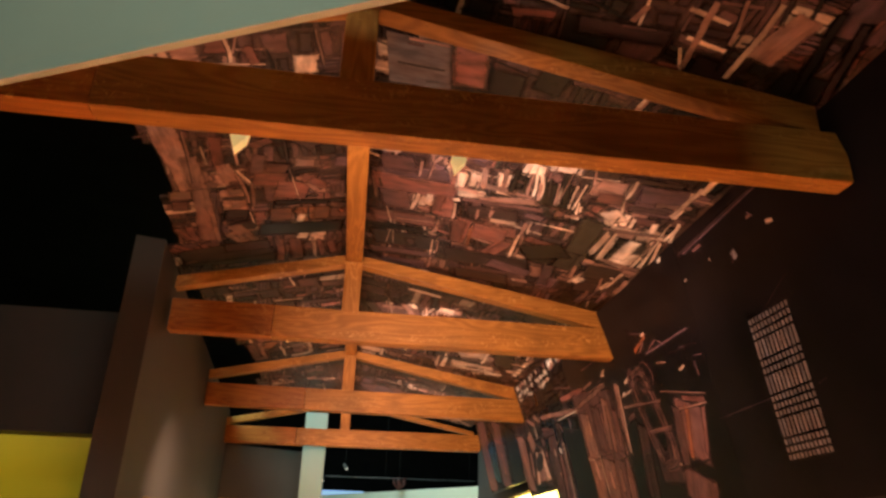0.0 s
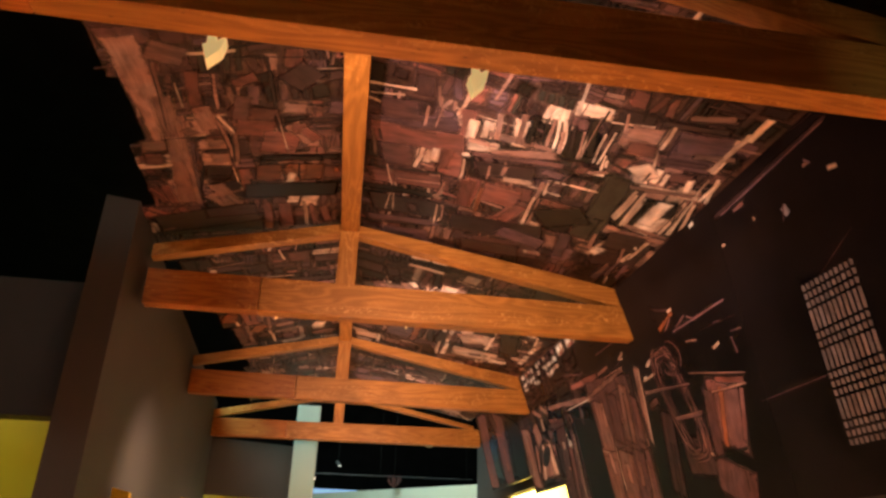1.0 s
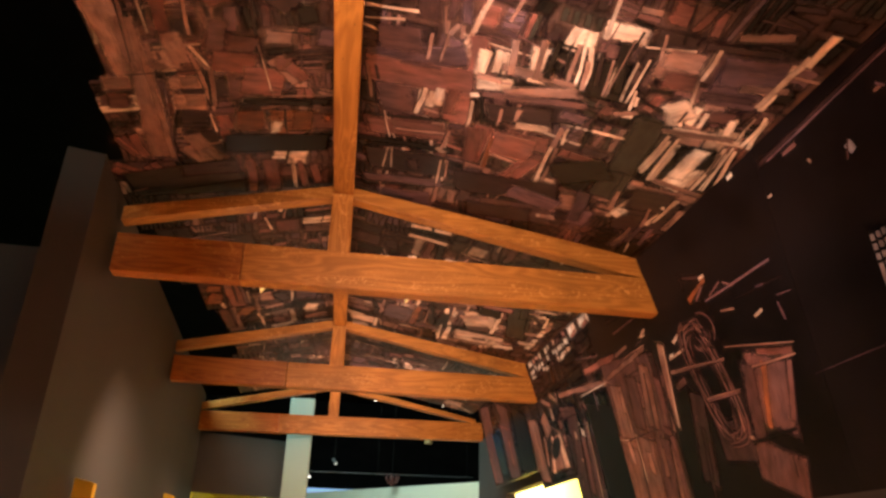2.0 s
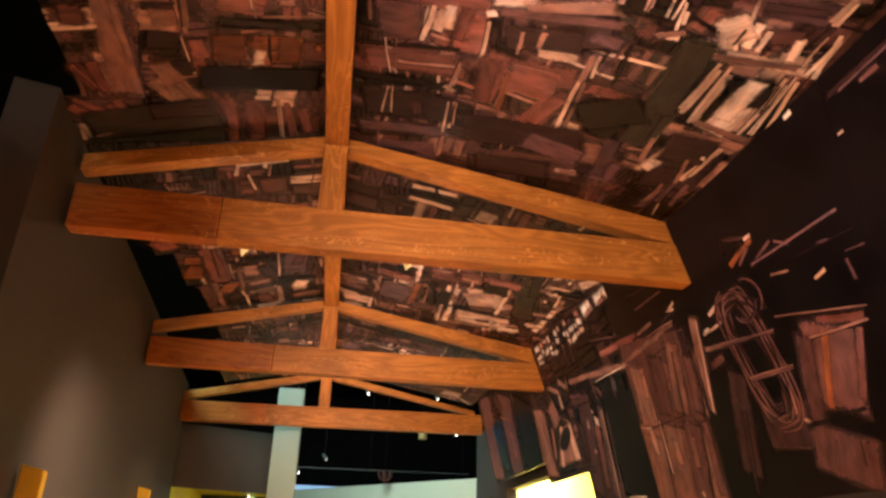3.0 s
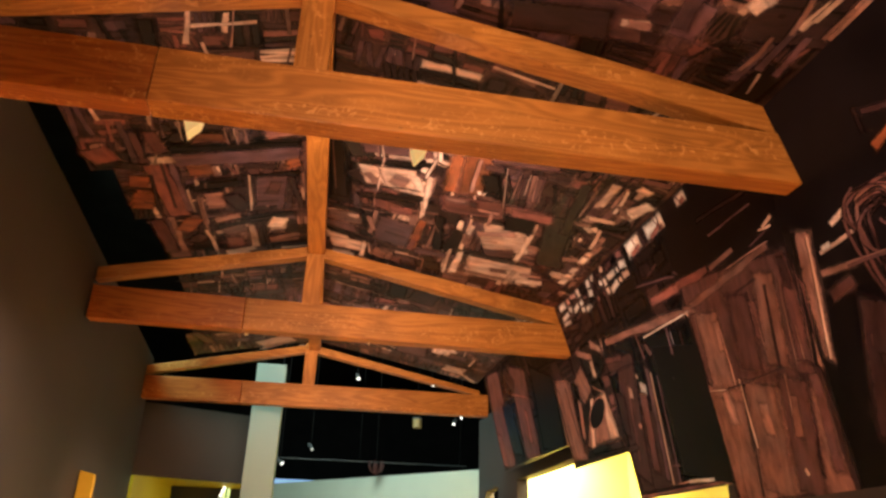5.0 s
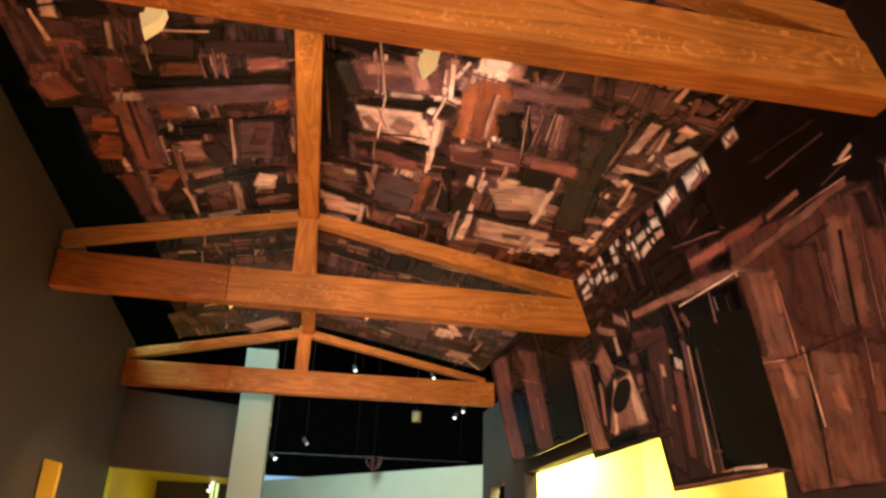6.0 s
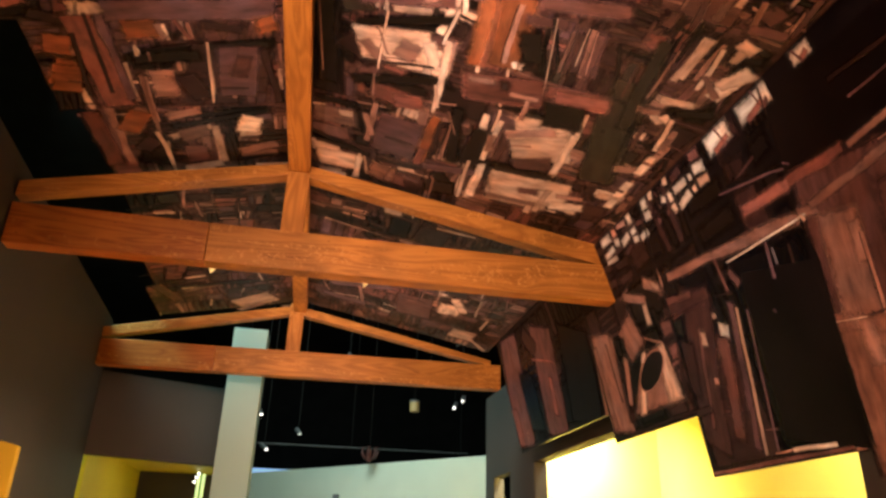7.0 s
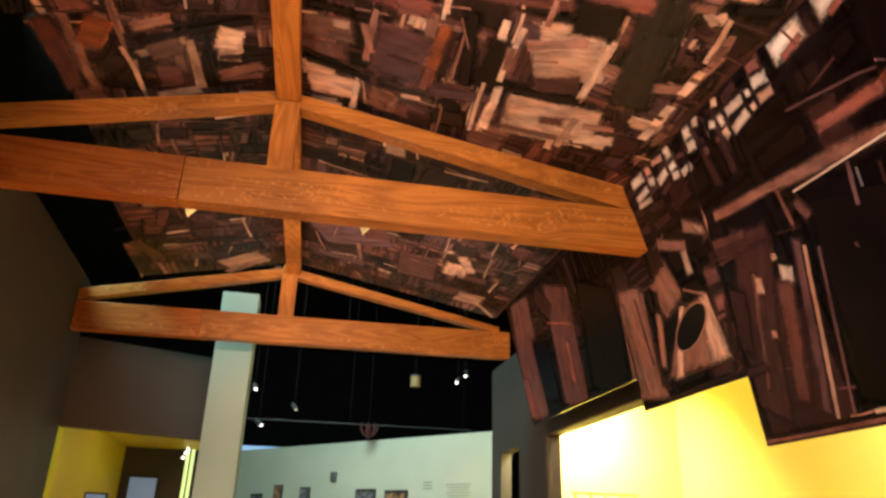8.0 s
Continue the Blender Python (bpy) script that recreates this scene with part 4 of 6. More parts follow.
MURAL_BEAMS = [
    (3.15, 3.09, 2.36, 3.03, 0.023, DARK),
    (3.11, 2.97, 2.32, 2.99, 0.028, DARK),
    (3.06, 2.96, 2.35, 2.98, 0.009, MAUVE),
    (3.22, 3.11, 2.66, 3.06, 0.010, MAUVE),
    (2.53, 2.90, 2.49, 2.90, 0.020, TAN),
    (2.43, 2.84, 2.38, 2.83, 0.020, LIGHT),
    (2.51, 2.92, 2.48, 2.89, 0.014, MAUVE),
    (2.70, 2.83, 2.69, 2.79, 0.035, PEARL),
    (2.69, 2.84, 2.73, 2.78, 0.009, BROWN),
    (2.88, 2.87, 2.87, 2.85, 0.014, LIGHT),
    (3.14, 2.85, 3.11, 2.85, 0.010, LIGHT),
    (3.31, 3.02, 3.26, 3.02, 0.022, CREAM),
    (2.98, 2.94, 2.89, 2.94, 0.024, BROWN),
    (3.32, 2.22, 2.78, 2.23, 0.004, MAUVE),
]
MURAL_BEAMS += [
    (2.55, 2.22, 2.49, 2.23, 0.003, MAUVE),
    (2.79, 2.51, 2.45, 2.63, 0.006, DARK),
]
ROOF_BC_LEFT_TOP = [
    (-0.83, 5.31, -0.22, 5.31, 0.084, VOID),
    (-0.82, 5.41, -0.22, 5.40, 0.139, MAUVE),
    (-0.56, 5.10, -0.23, 5.11, 0.115, DARK),
    (-0.73, 5.09, -0.55, 5.11, 0.140, DARK),
    (-0.71, 5.21, -0.55, 5.23, 0.093, ORANGE),
    (-0.80, 5.18, -0.72, 5.24, 0.118, DARK),
    (-0.87, 5.14, -0.84, 5.35, 0.091, RED),
    (-1.12, 5.26, -1.07, 5.41, 0.152, RED),
    (-1.05, 5.41, -0.91, 5.47, 0.093, DARK),
    (-0.94, 5.14, -0.92, 5.43, 0.067, RED),
    (-0.97, 5.06, -0.96, 5.38, 0.046, MAUVE),
    (-1.01, 5.06, -1.02, 5.23, 0.022, RED),
    (-0.89, 5.17, -0.92, 5.38, 0.011, DARK),
    (-0.77, 5.51, -0.62, 5.50, 0.122, ORANGE),
]
ROOF_BC_LEFT_TOP += [
    (-0.64, 5.47, -0.62, 5.57, 0.034, TAN),
    (-0.58, 5.45, -0.53, 5.57, 0.027, RED),
    (-0.31, 5.49, -0.22, 5.47, 0.110, ORANGE),
    (-0.51, 5.48, -0.33, 5.51, 0.080, DARK),
    (-0.89, 5.42, -0.85, 5.99, 0.134, RED),
    (-0.82, 5.42, -0.79, 5.94, 0.046, MAUVE),
    (-0.86, 5.42, -0.86, 5.89, 0.018, DARK),
    (-1.04, 5.57, -0.92, 5.60, 0.138, ORANGE),
    (-1.06, 5.77, -0.93, 5.80, 0.198, ORANGE),
    (-0.92, 5.52, -0.94, 5.91, 0.026, DARK),
    (-0.77, 5.68, -0.49, 5.65, 0.103, VOID),
    (-0.49, 5.60, -0.24, 5.59, 0.072, VOID),
    (-0.72, 5.83, -0.60, 5.83, 0.195, TAN),
    (-0.59, 5.76, -0.52, 5.96, 0.115, DARK),
]
ROOF_BC_LEFT_TOP += [
    (-0.47, 5.76, -0.29, 5.77, 0.351, MAUVE),
    (-0.41, 5.72, -0.32, 5.74, 0.170, BROWN),
    (-0.48, 5.58, -0.49, 5.97, 0.014, LIGHT),
    (-0.73, 5.59, -0.73, 5.66, 0.018, LIGHT),
    (-0.69, 5.63, -0.69, 5.69, 0.011, TAN),
    (-0.74, 5.77, -0.73, 6.20, 0.029, TAN),
    (-0.28, 5.62, -0.22, 5.99, 0.045, DARK),
    (-0.97, 6.00, -0.95, 6.47, 0.107, RED),
    (-0.90, 5.98, -0.88, 6.45, 0.048, TAN),
    (-0.87, 6.06, -0.76, 6.12, 0.197, ORANGE),
    (-0.84, 6.25, -0.74, 6.32, 0.154, DARK),
    (-0.69, 6.15, -0.25, 6.03, 0.069, VOID),
    (-0.70, 6.07, -0.54, 6.02, 0.076, TAN),
    (-0.74, 6.18, -0.71, 6.47, 0.028, LIGHT),
]
ROOF_BC_LEFT_TOP += [
    (-0.67, 6.22, -0.51, 6.17, 0.123, TAN),
    (-0.66, 6.38, -0.53, 6.37, 0.177, BROWN),
    (-0.50, 6.14, -0.48, 6.47, 0.038, LIGHT),
    (-0.44, 6.10, -0.42, 6.41, 0.027, VOID),
    (-0.41, 6.13, -0.30, 6.16, 0.145, CREAM),
    (-0.41, 6.25, -0.30, 6.25, 0.045, BROWN),
    (-0.42, 6.38, -0.22, 6.31, 0.091, TAN),
    (-0.42, 6.44, -0.21, 6.41, 0.036, VOID),
    (-0.67, 6.51, -0.48, 6.47, 0.073, CREAM),
    (-0.56, 5.14, -0.55, 5.29, 0.012, TAN),
    (-0.51, 5.11, -0.51, 5.29, 0.016, TAN),
    (-0.48, 5.13, -0.47, 5.29, 0.012, TAN),
    (-0.40, 5.22, -0.26, 5.19, 0.103, RED),
    (-0.39, 5.23, -0.27, 5.22, 0.018, TAN),
]
ROOF_BC_LEFT_TOP += [
    (-0.74, 5.07, -0.74, 5.23, 0.005, LIGHT),
]
ROOF_BC_RIGHT_TOP = [
    (-0.09, 5.08, -0.02, 5.79, 0.116, VOID),
    (-0.09, 5.21, -0.05, 5.71, 0.007, TAN),
    (-0.03, 5.11, 0.07, 5.33, 0.150, MOSS),
    (0.01, 5.44, 0.18, 5.55, 0.187, DARK),
    (0.02, 5.19, 0.37, 5.07, 0.210, BROWN),
    (0.05, 5.14, 0.25, 5.05, 0.084, TAN),
    (0.22, 4.97, 0.30, 5.18, 0.087, TAN),
    (0.26, 4.93, 0.31, 5.02, 0.068, CREAM),
    (0.17, 5.25, 0.31, 5.21, 0.046, LIGHT),
    (0.04, 5.38, 0.40, 5.21, 0.072, VOID),
    (0.06, 5.48, 0.35, 5.39, 0.190, LIGHT),
    (0.08, 5.44, 0.18, 5.55, 0.082, TAN),
    (0.20, 5.43, 0.31, 5.46, 0.138, TAN),
    (0.31, 5.36, 0.38, 5.51, 0.064, CREAM),
]
ROOF_BC_RIGHT_TOP += [
    (0.40, 5.31, 0.40, 5.49, 0.067, TAN),
    (0.05, 5.71, 0.45, 5.54, 0.088, VOID),
    (0.09, 5.57, 0.37, 5.49, 0.022, DARK),
    (0.10, 4.94, 0.16, 5.29, 0.015, LIGHT),
    (0.09, 5.00, 0.13, 5.28, 0.006, TAN),
    (0.16, 5.27, 0.16, 5.60, 0.011, LIGHT),
    (0.14, 5.37, 0.19, 5.50, 0.010, TAN),
    (0.15, 5.63, 0.16, 5.78, 0.012, TAN),
    (0.35, 4.83, 0.38, 4.93, 0.016, TAN),
    (0.38, 4.96, 0.41, 5.17, 0.024, LIGHT),
    (0.39, 5.17, 0.37, 5.35, 0.015, CREAM),
    (0.39, 5.32, 0.41, 5.65, 0.030, CREAM),
    (0.39, 5.59, 0.41, 5.77, 0.020, LIGHT),
    (0.36, 5.00, 0.37, 5.09, 0.012, LIGHT),
]
ROOF_BC_RIGHT_TOP += [
    (0.47, 4.89, 0.59, 4.89, 0.112, CREAM),
    (0.56, 4.97, 0.60, 5.39, 0.146, ORANGE),
    (0.47, 5.02, 0.50, 5.42, 0.072, ORANGE),
    (0.58, 5.05, 0.60, 5.35, 0.026, TAN),
    (0.44, 5.00, 0.44, 5.10, 0.040, TAN),
    (0.62, 5.35, 0.65, 5.34, 0.051, CREAM),
    (0.61, 5.25, 0.72, 5.21, 0.191, VOID),
    (0.59, 5.11, 0.76, 5.07, 0.075, BROWN),
    (0.61, 5.02, 0.92, 4.94, 0.090, BROWN),
    (0.61, 4.88, 0.71, 4.88, 0.118, VOID),
    (0.75, 4.74, 0.76, 4.90, 0.013, TAN),
    (0.66, 4.86, 0.70, 4.93, 0.027, RED),
    (0.69, 5.06, 0.79, 5.31, 0.022, INK),
    (0.77, 5.09, 0.79, 5.31, 0.017, TAN),
]
ROOF_BC_RIGHT_TOP += [
    (0.80, 5.08, 0.84, 5.30, 0.055, BROWN),
    (0.86, 5.06, 0.88, 5.30, 0.056, BROWN),
    (0.84, 5.06, 0.88, 5.28, 0.009, TAN),
    (0.81, 5.06, 0.83, 5.25, 0.006, LIGHT),
    (0.70, 5.06, 0.78, 5.46, 0.006, LIGHT),
    (0.48, 5.54, 0.80, 5.45, 0.201, RED),
    (0.81, 5.45, 1.04, 5.41, 0.111, RED),
    (0.60, 5.47, 0.67, 5.46, 0.089, DARK),
    (0.74, 5.51, 0.75, 5.65, 0.029, TAN),
    (0.66, 5.51, 0.78, 5.49, 0.033, TAN),
    (0.49, 5.49, 0.60, 5.46, 0.041, TAN),
    (0.80, 5.57, 0.99, 5.53, 0.187, VOID),
    (0.50, 5.67, 0.56, 6.12, 0.089, VOID),
    (0.64, 5.76, 0.63, 6.10, 0.134, VOID),
]
ROOF_BC_RIGHT_TOP += [
    (-0.09, 5.90, 0.12, 5.88, 0.079, VOID),
    (-0.09, 6.02, 0.12, 5.98, 0.152, TAN),
    (0.23, 5.77, 0.38, 5.73, 0.118, RED),
    (0.14, 5.91, 0.19, 6.08, 0.042, TAN),
    (0.18, 6.02, 0.41, 6.03, 0.325, MAUVE),
    (0.02, 5.97, 0.10, 5.96, 0.060, LIGHT),
    (0.43, 5.78, 0.42, 6.20, 0.059, ORANGE),
    (0.42, 6.05, 0.41, 6.21, 0.045, RED),
    (0.50, 5.81, 0.51, 6.08, 0.016, TAN),
    (0.47, 5.73, 0.53, 5.88, 0.011, TAN),
    (-0.07, 6.23, 0.21, 6.24, 0.060, VOID),
    (-0.06, 6.38, 0.16, 6.34, 0.159, LIGHT),
    (0.15, 6.28, 0.15, 6.49, 0.035, CREAM),
    (0.19, 6.35, 0.31, 6.37, 0.166, TAN),
]
ROOF_BC_RIGHT_TOP += [
    (0.31, 6.40, 0.40, 6.39, 0.118, BROWN),
    (0.33, 6.29, 0.42, 6.27, 0.036, LIGHT),
    (-0.04, 6.53, 0.11, 6.50, 0.065, CREAM),
    (0.42, 6.20, 0.71, 6.13, 0.091, MAUVE),
    (0.46, 6.37, 0.64, 6.33, 0.151, VOID),
    (0.51, 6.28, 0.52, 6.51, 0.018, TAN),
    (0.75, 5.84, 1.00, 5.73, 0.241, LIGHT),
    (0.79, 5.97, 0.98, 5.88, 0.125, BROWN),
    (0.71, 5.77, 0.91, 5.65, 0.073, TAN),
    (0.68, 5.68, 0.68, 6.01, 0.031, CREAM),
    (0.67, 5.79, 0.69, 5.94, 0.052, TAN),
    (0.98, 5.63, 0.99, 5.96, 0.038, CREAM),
    (0.72, 6.05, 1.02, 5.99, 0.100, VOID),
    (0.75, 6.17, 1.13, 6.10, 0.237, LIGHT),
]
ROOF_BC_RIGHT_TOP += [
    (0.88, 6.17, 1.00, 6.13, 0.083, BROWN),
    (0.63, 6.04, 0.65, 6.39, 0.023, CREAM),
    (0.69, 6.04, 0.70, 6.35, 0.046, CREAM),
    (1.02, 6.08, 1.02, 6.32, 0.037, LIGHT),
    (1.05, 6.22, 1.22, 6.16, 0.085, CREAM),
    (1.06, 6.12, 1.19, 6.08, 0.047, TAN),
    (0.76, 6.29, 1.01, 6.25, 0.051, TAN),
]
ROOF_BC_EAVE_TOP = [
    (1.04, 5.34, 1.17, 5.94, 0.170, MOSS),
    (1.05, 4.99, 1.12, 5.53, 0.089, MOSS),
    (0.91, 4.83, 1.21, 4.81, 0.159, BROWN),
    (0.74, 4.85, 0.89, 4.83, 0.133, DARK),
    (0.86, 4.76, 0.90, 4.90, 0.015, RED),
    (0.91, 4.74, 0.96, 4.90, 0.055, DARK),
    (1.02, 4.72, 1.03, 4.87, 0.015, TAN),
    (1.06, 4.73, 1.10, 4.93, 0.031, BROWN),
    (1.14, 4.73, 1.14, 4.88, 0.038, TAN),
    (1.17, 4.71, 1.17, 4.80, 0.025, LIGHT),
    (1.23, 4.74, 1.25, 4.85, 0.031, TAN),
    (1.36, 4.67, 1.38, 4.85, 0.033, BROWN),
    (1.35, 4.74, 1.36, 4.83, 0.012, TAN),
    (1.23, 4.86, 1.38, 4.84, 0.069, BROWN),
]
ROOF_BC_EAVE_TOP += [
    (1.17, 4.94, 1.17, 5.16, 0.042, LIGHT),
    (1.23, 4.97, 1.25, 5.18, 0.023, CREAM),
    (1.25, 4.92, 1.33, 4.95, 0.064, LIGHT),
    (1.30, 5.15, 1.37, 5.02, 0.080, CREAM),
    (1.23, 5.10, 1.34, 5.20, 0.045, TAN),
    (1.16, 5.29, 1.29, 5.26, 0.047, LIGHT),
    (1.23, 5.34, 1.39, 5.27, 0.080, VOID),
    (1.13, 5.38, 1.21, 5.35, 0.047, TAN),
    (1.21, 5.36, 1.26, 5.40, 0.046, LIGHT),
    (1.17, 5.52, 1.22, 5.51, 0.052, LIGHT),
    (1.26, 5.37, 1.29, 5.58, 0.025, LIGHT),
    (1.18, 5.44, 1.21, 5.63, 0.029, BROWN),
    (1.19, 5.78, 1.31, 5.74, 0.069, TAN),
    (1.29, 5.63, 1.32, 5.88, 0.027, TAN),
]
ROOF_BC_EAVE_TOP += [
    (1.21, 6.01, 1.34, 6.00, 0.078, LIGHT),
    (1.11, 5.03, 1.12, 5.30, 0.014, TAN),
    (1.02, 5.15, 1.04, 5.34, 0.014, BROWN),
    (1.20, 6.19, 1.34, 6.17, 0.185, DARK),
]
# pale tones here paint the hazy sheen of boards close to the lamps
ROOF_AB_LEFT_NEAR = [
    (-1.03, 2.60, -0.98, 3.30, 0.136, TAN),
    (-0.95, 2.95, -0.95, 3.28, 0.100, WOOD),
    (-0.82, 2.80, -0.83, 3.12, 0.089, RED),
    (-0.96, 2.67, -0.81, 2.75, 0.137, WOOD),
    (-0.71, 3.07, -0.61, 3.09, 0.211, BROWN),
    (-0.65, 2.85, -0.61, 2.93, 0.134, RED),
    (-0.47, 3.20, -0.36, 3.38, 0.101, TAN),
    (-0.47, 2.82, -0.35, 2.94, 0.183, DARK),
    (-0.54, 2.75, -0.52, 3.09, 0.022, DARK),
    (-0.76, 3.17, -0.72, 3.54, 0.023, TAN),
    (-0.74, 2.84, -0.75, 3.07, 0.019, TAN),
    (-0.94, 2.76, -0.96, 3.21, 0.021, TAN),
    (-0.91, 3.20, -0.86, 3.27, 0.071, WOOD),
]
# WOOD and RED rows are lightened for the sheen at upper left
ROOF_AB_LEFT_TOP = [
    (-0.93, 3.09, -0.99, 3.89, 0.120, WOOD),
    (-0.92, 3.14, -0.94, 3.90, 0.033, TAN),
    (-0.82, 3.04, -0.79, 3.24, 0.101, TAN),
    (-0.73, 3.09, -0.51, 3.16, 0.141, RED),
    (-0.71, 3.21, -0.52, 3.25, 0.153, RED),
    (-0.61, 3.34, -0.42, 3.38, 0.201, RED),
    (-1.11, 3.33, -0.98, 3.33, 0.106, TAN),
    (-1.12, 3.38, -1.00, 3.38, 0.020, DARK),
    (-1.12, 3.44, -1.01, 3.45, 0.138, RED),
    (-0.84, 3.34, -0.74, 3.34, 0.092, TAN),
    (-0.84, 3.39, -0.73, 3.39, 0.020, DARK),
    (-0.84, 3.46, -0.73, 3.46, 0.105, TAN),
    (-0.88, 3.57, -0.73, 3.59, 0.129, DARK),
    (-0.75, 3.19, -0.70, 3.30, 0.024, TAN),
]
ROOF_AB_LEFT_TOP += [
    (-0.70, 3.27, -0.71, 3.51, 0.028, TAN),
    (-0.72, 3.30, -0.73, 3.51, 0.008, VOID),
    (-0.99, 3.28, -0.74, 3.27, 0.009, VOID),
    (-0.52, 3.13, -0.48, 3.47, 0.008, TAN),
    (-0.51, 3.22, -0.49, 3.42, 0.006, LIGHT),
    (-0.48, 3.25, -0.38, 3.25, 0.113, RED),
    (-0.43, 3.25, -0.34, 3.37, 0.077, RED),
    (-0.62, 3.48, -0.32, 3.53, 0.066, VOID),
    (-0.70, 3.56, -0.68, 3.70, 0.082, RED),
    (-0.66, 3.62, -0.51, 3.63, 0.174, ORANGE),
    (-0.43, 3.64, -0.31, 3.65, 0.178, ORANGE),
    (-0.50, 3.58, -0.45, 3.75, 0.066, ORANGE),
    (-0.51, 3.68, -0.45, 3.69, 0.107, CREAM),
    (-0.44, 3.55, -0.44, 3.73, 0.007, VOID),
]
ROOF_AB_LEFT_TOP += [
    (-0.28, 3.65, -0.24, 3.64, 0.056, ORANGE),
    (-0.73, 3.79, -0.24, 3.84, 0.178, VOID),
    (-0.74, 3.56, -0.73, 3.70, 0.007, LIGHT),
    (-0.84, 3.69, -0.78, 3.91, 0.108, TAN),
    (-0.80, 3.82, -0.71, 3.99, 0.053, TAN),
    (-1.07, 3.67, -1.05, 3.88, 0.064, RED),
    (-1.19, 3.89, -1.08, 4.02, 0.056, RED),
    (-1.04, 3.91, -0.98, 4.09, 0.063, RED),
    (-1.19, 4.11, -0.65, 4.03, 0.241, MOSS),
    (-0.94, 4.01, -0.65, 4.00, 0.144, DARK),
    (-0.62, 3.93, -0.61, 4.19, 0.066, RED),
    (-0.53, 3.94, -0.52, 4.23, 0.103, RED),
    (-0.51, 3.91, -0.44, 3.92, 0.046, CREAM),
    (-0.43, 3.95, -0.42, 4.24, 0.010, LIGHT),
]
ROOF_AB_LEFT_TOP += [
    (-0.33, 4.02, -0.29, 4.23, 0.065, RED),
    (-0.37, 4.06, -0.35, 4.25, 0.008, TAN),
]
ROOF_AB_RIGHT_TOP = [
    (-0.13, 3.25, 0.32, 3.18, 0.191, RED),
    (-0.10, 3.06, 0.10, 3.01, 0.164, BROWN),
    (0.11, 2.96, 0.11, 3.11, 0.020, TAN),
    (0.17, 2.94, 0.16, 3.10, 0.016, TAN),
    (0.27, 2.89, 0.30, 3.12, 0.098, RED),
    (-0.11, 3.23, -0.08, 3.44, 0.023, TAN),
    (-0.08, 3.22, -0.06, 3.31, 0.018, VOID),
    (-0.07, 3.42, 0.11, 3.38, 0.211, BROWN),
    (0.13, 3.28, 0.11, 3.47, 0.026, LIGHT),
    (0.19, 3.25, 0.19, 3.38, 0.052, LIGHT),
    (0.24, 3.23, 0.23, 3.43, 0.074, RED),
    (0.31, 2.96, 0.31, 3.11, 0.047, LIGHT),
    (0.30, 3.12, 0.41, 3.12, 0.048, TAN),
    (0.37, 3.03, 0.59, 3.03, 0.068, TAN),
]
ROOF_AB_RIGHT_TOP += [
    (0.40, 2.87, 0.42, 3.07, 0.035, TAN),
    (0.49, 2.83, 0.52, 3.06, 0.034, TAN),
    (0.54, 2.81, 0.55, 3.04, 0.046, VOID),
    (0.59, 2.85, 0.61, 3.00, 0.026, INK),
    (0.61, 2.81, 0.63, 3.04, 0.023, TAN),
    (0.57, 3.03, 0.67, 3.03, 0.040, TAN),
    (0.66, 2.88, 0.69, 3.04, 0.027, TAN),
    (0.74, 2.84, 0.77, 3.04, 0.015, TAN),
    (0.69, 2.81, 0.73, 3.00, 0.026, DARK),
    (0.33, 3.22, 0.75, 3.12, 0.063, BROWN),
    (0.37, 3.33, 0.66, 3.25, 0.151, DARK),
    (0.30, 3.25, 0.34, 3.23, 0.034, CREAM),
    (0.32, 3.28, 0.33, 3.47, 0.018, LIGHT),
    (0.44, 3.28, 0.45, 3.37, 0.017, TAN),
]
ROOF_AB_RIGHT_TOP += [
    (0.51, 3.25, 0.51, 3.34, 0.026, TAN),
    (-0.10, 3.65, 0.27, 3.55, 0.145, RED),
    (-0.11, 3.57, 0.26, 3.46, 0.030, VOID),
    (-0.02, 3.51, 0.02, 3.70, 0.010, LIGHT),
    (0.02, 3.49, 0.04, 3.71, 0.007, TAN),
    (0.04, 3.62, 0.25, 3.56, 0.024, TAN),
    (-0.15, 3.77, 0.32, 3.68, 0.079, VOID),
    (-0.09, 3.92, 0.32, 3.83, 0.208, DARK),
    (0.11, 3.90, 0.19, 3.88, 0.124, BROWN),
    (0.02, 3.79, 0.01, 3.98, 0.013, LIGHT),
    (0.04, 3.78, 0.05, 3.96, 0.013, LIGHT),
    (0.00, 4.07, 0.02, 4.23, 0.009, TAN),
    (-0.09, 4.12, 0.32, 3.98, 0.102, MAUVE),
    (0.27, 3.53, 0.25, 3.72, 0.019, TAN),
]
ROOF_AB_RIGHT_TOP += [
    (0.23, 3.68, 0.28, 3.71, 0.032, LIGHT),
    (0.27, 3.78, 0.28, 4.00, 0.015, LIGHT),
    (0.30, 3.77, 0.31, 3.93, 0.013, TAN),
    (0.29, 4.03, 0.29, 4.20, 0.027, TAN),
    (0.37, 3.44, 0.39, 3.74, 0.104, RED),
    (0.45, 3.49, 0.46, 3.75, 0.029, ORANGE),
    (0.44, 3.52, 0.65, 3.52, 0.198, RED),
    (0.51, 3.36, 0.66, 3.33, 0.051, LIGHT),
    (0.67, 3.55, 0.60, 3.78, 0.087, RED),
    (0.70, 3.29, 0.70, 3.45, 0.027, TAN),
    (0.72, 3.44, 0.74, 3.76, 0.024, TAN),
    (0.76, 3.46, 0.93, 3.47, 0.083, RED),
    (0.65, 3.20, 0.78, 3.21, 0.084, MAUVE),
    (0.75, 3.65, 0.98, 3.48, 0.203, VOID),
]
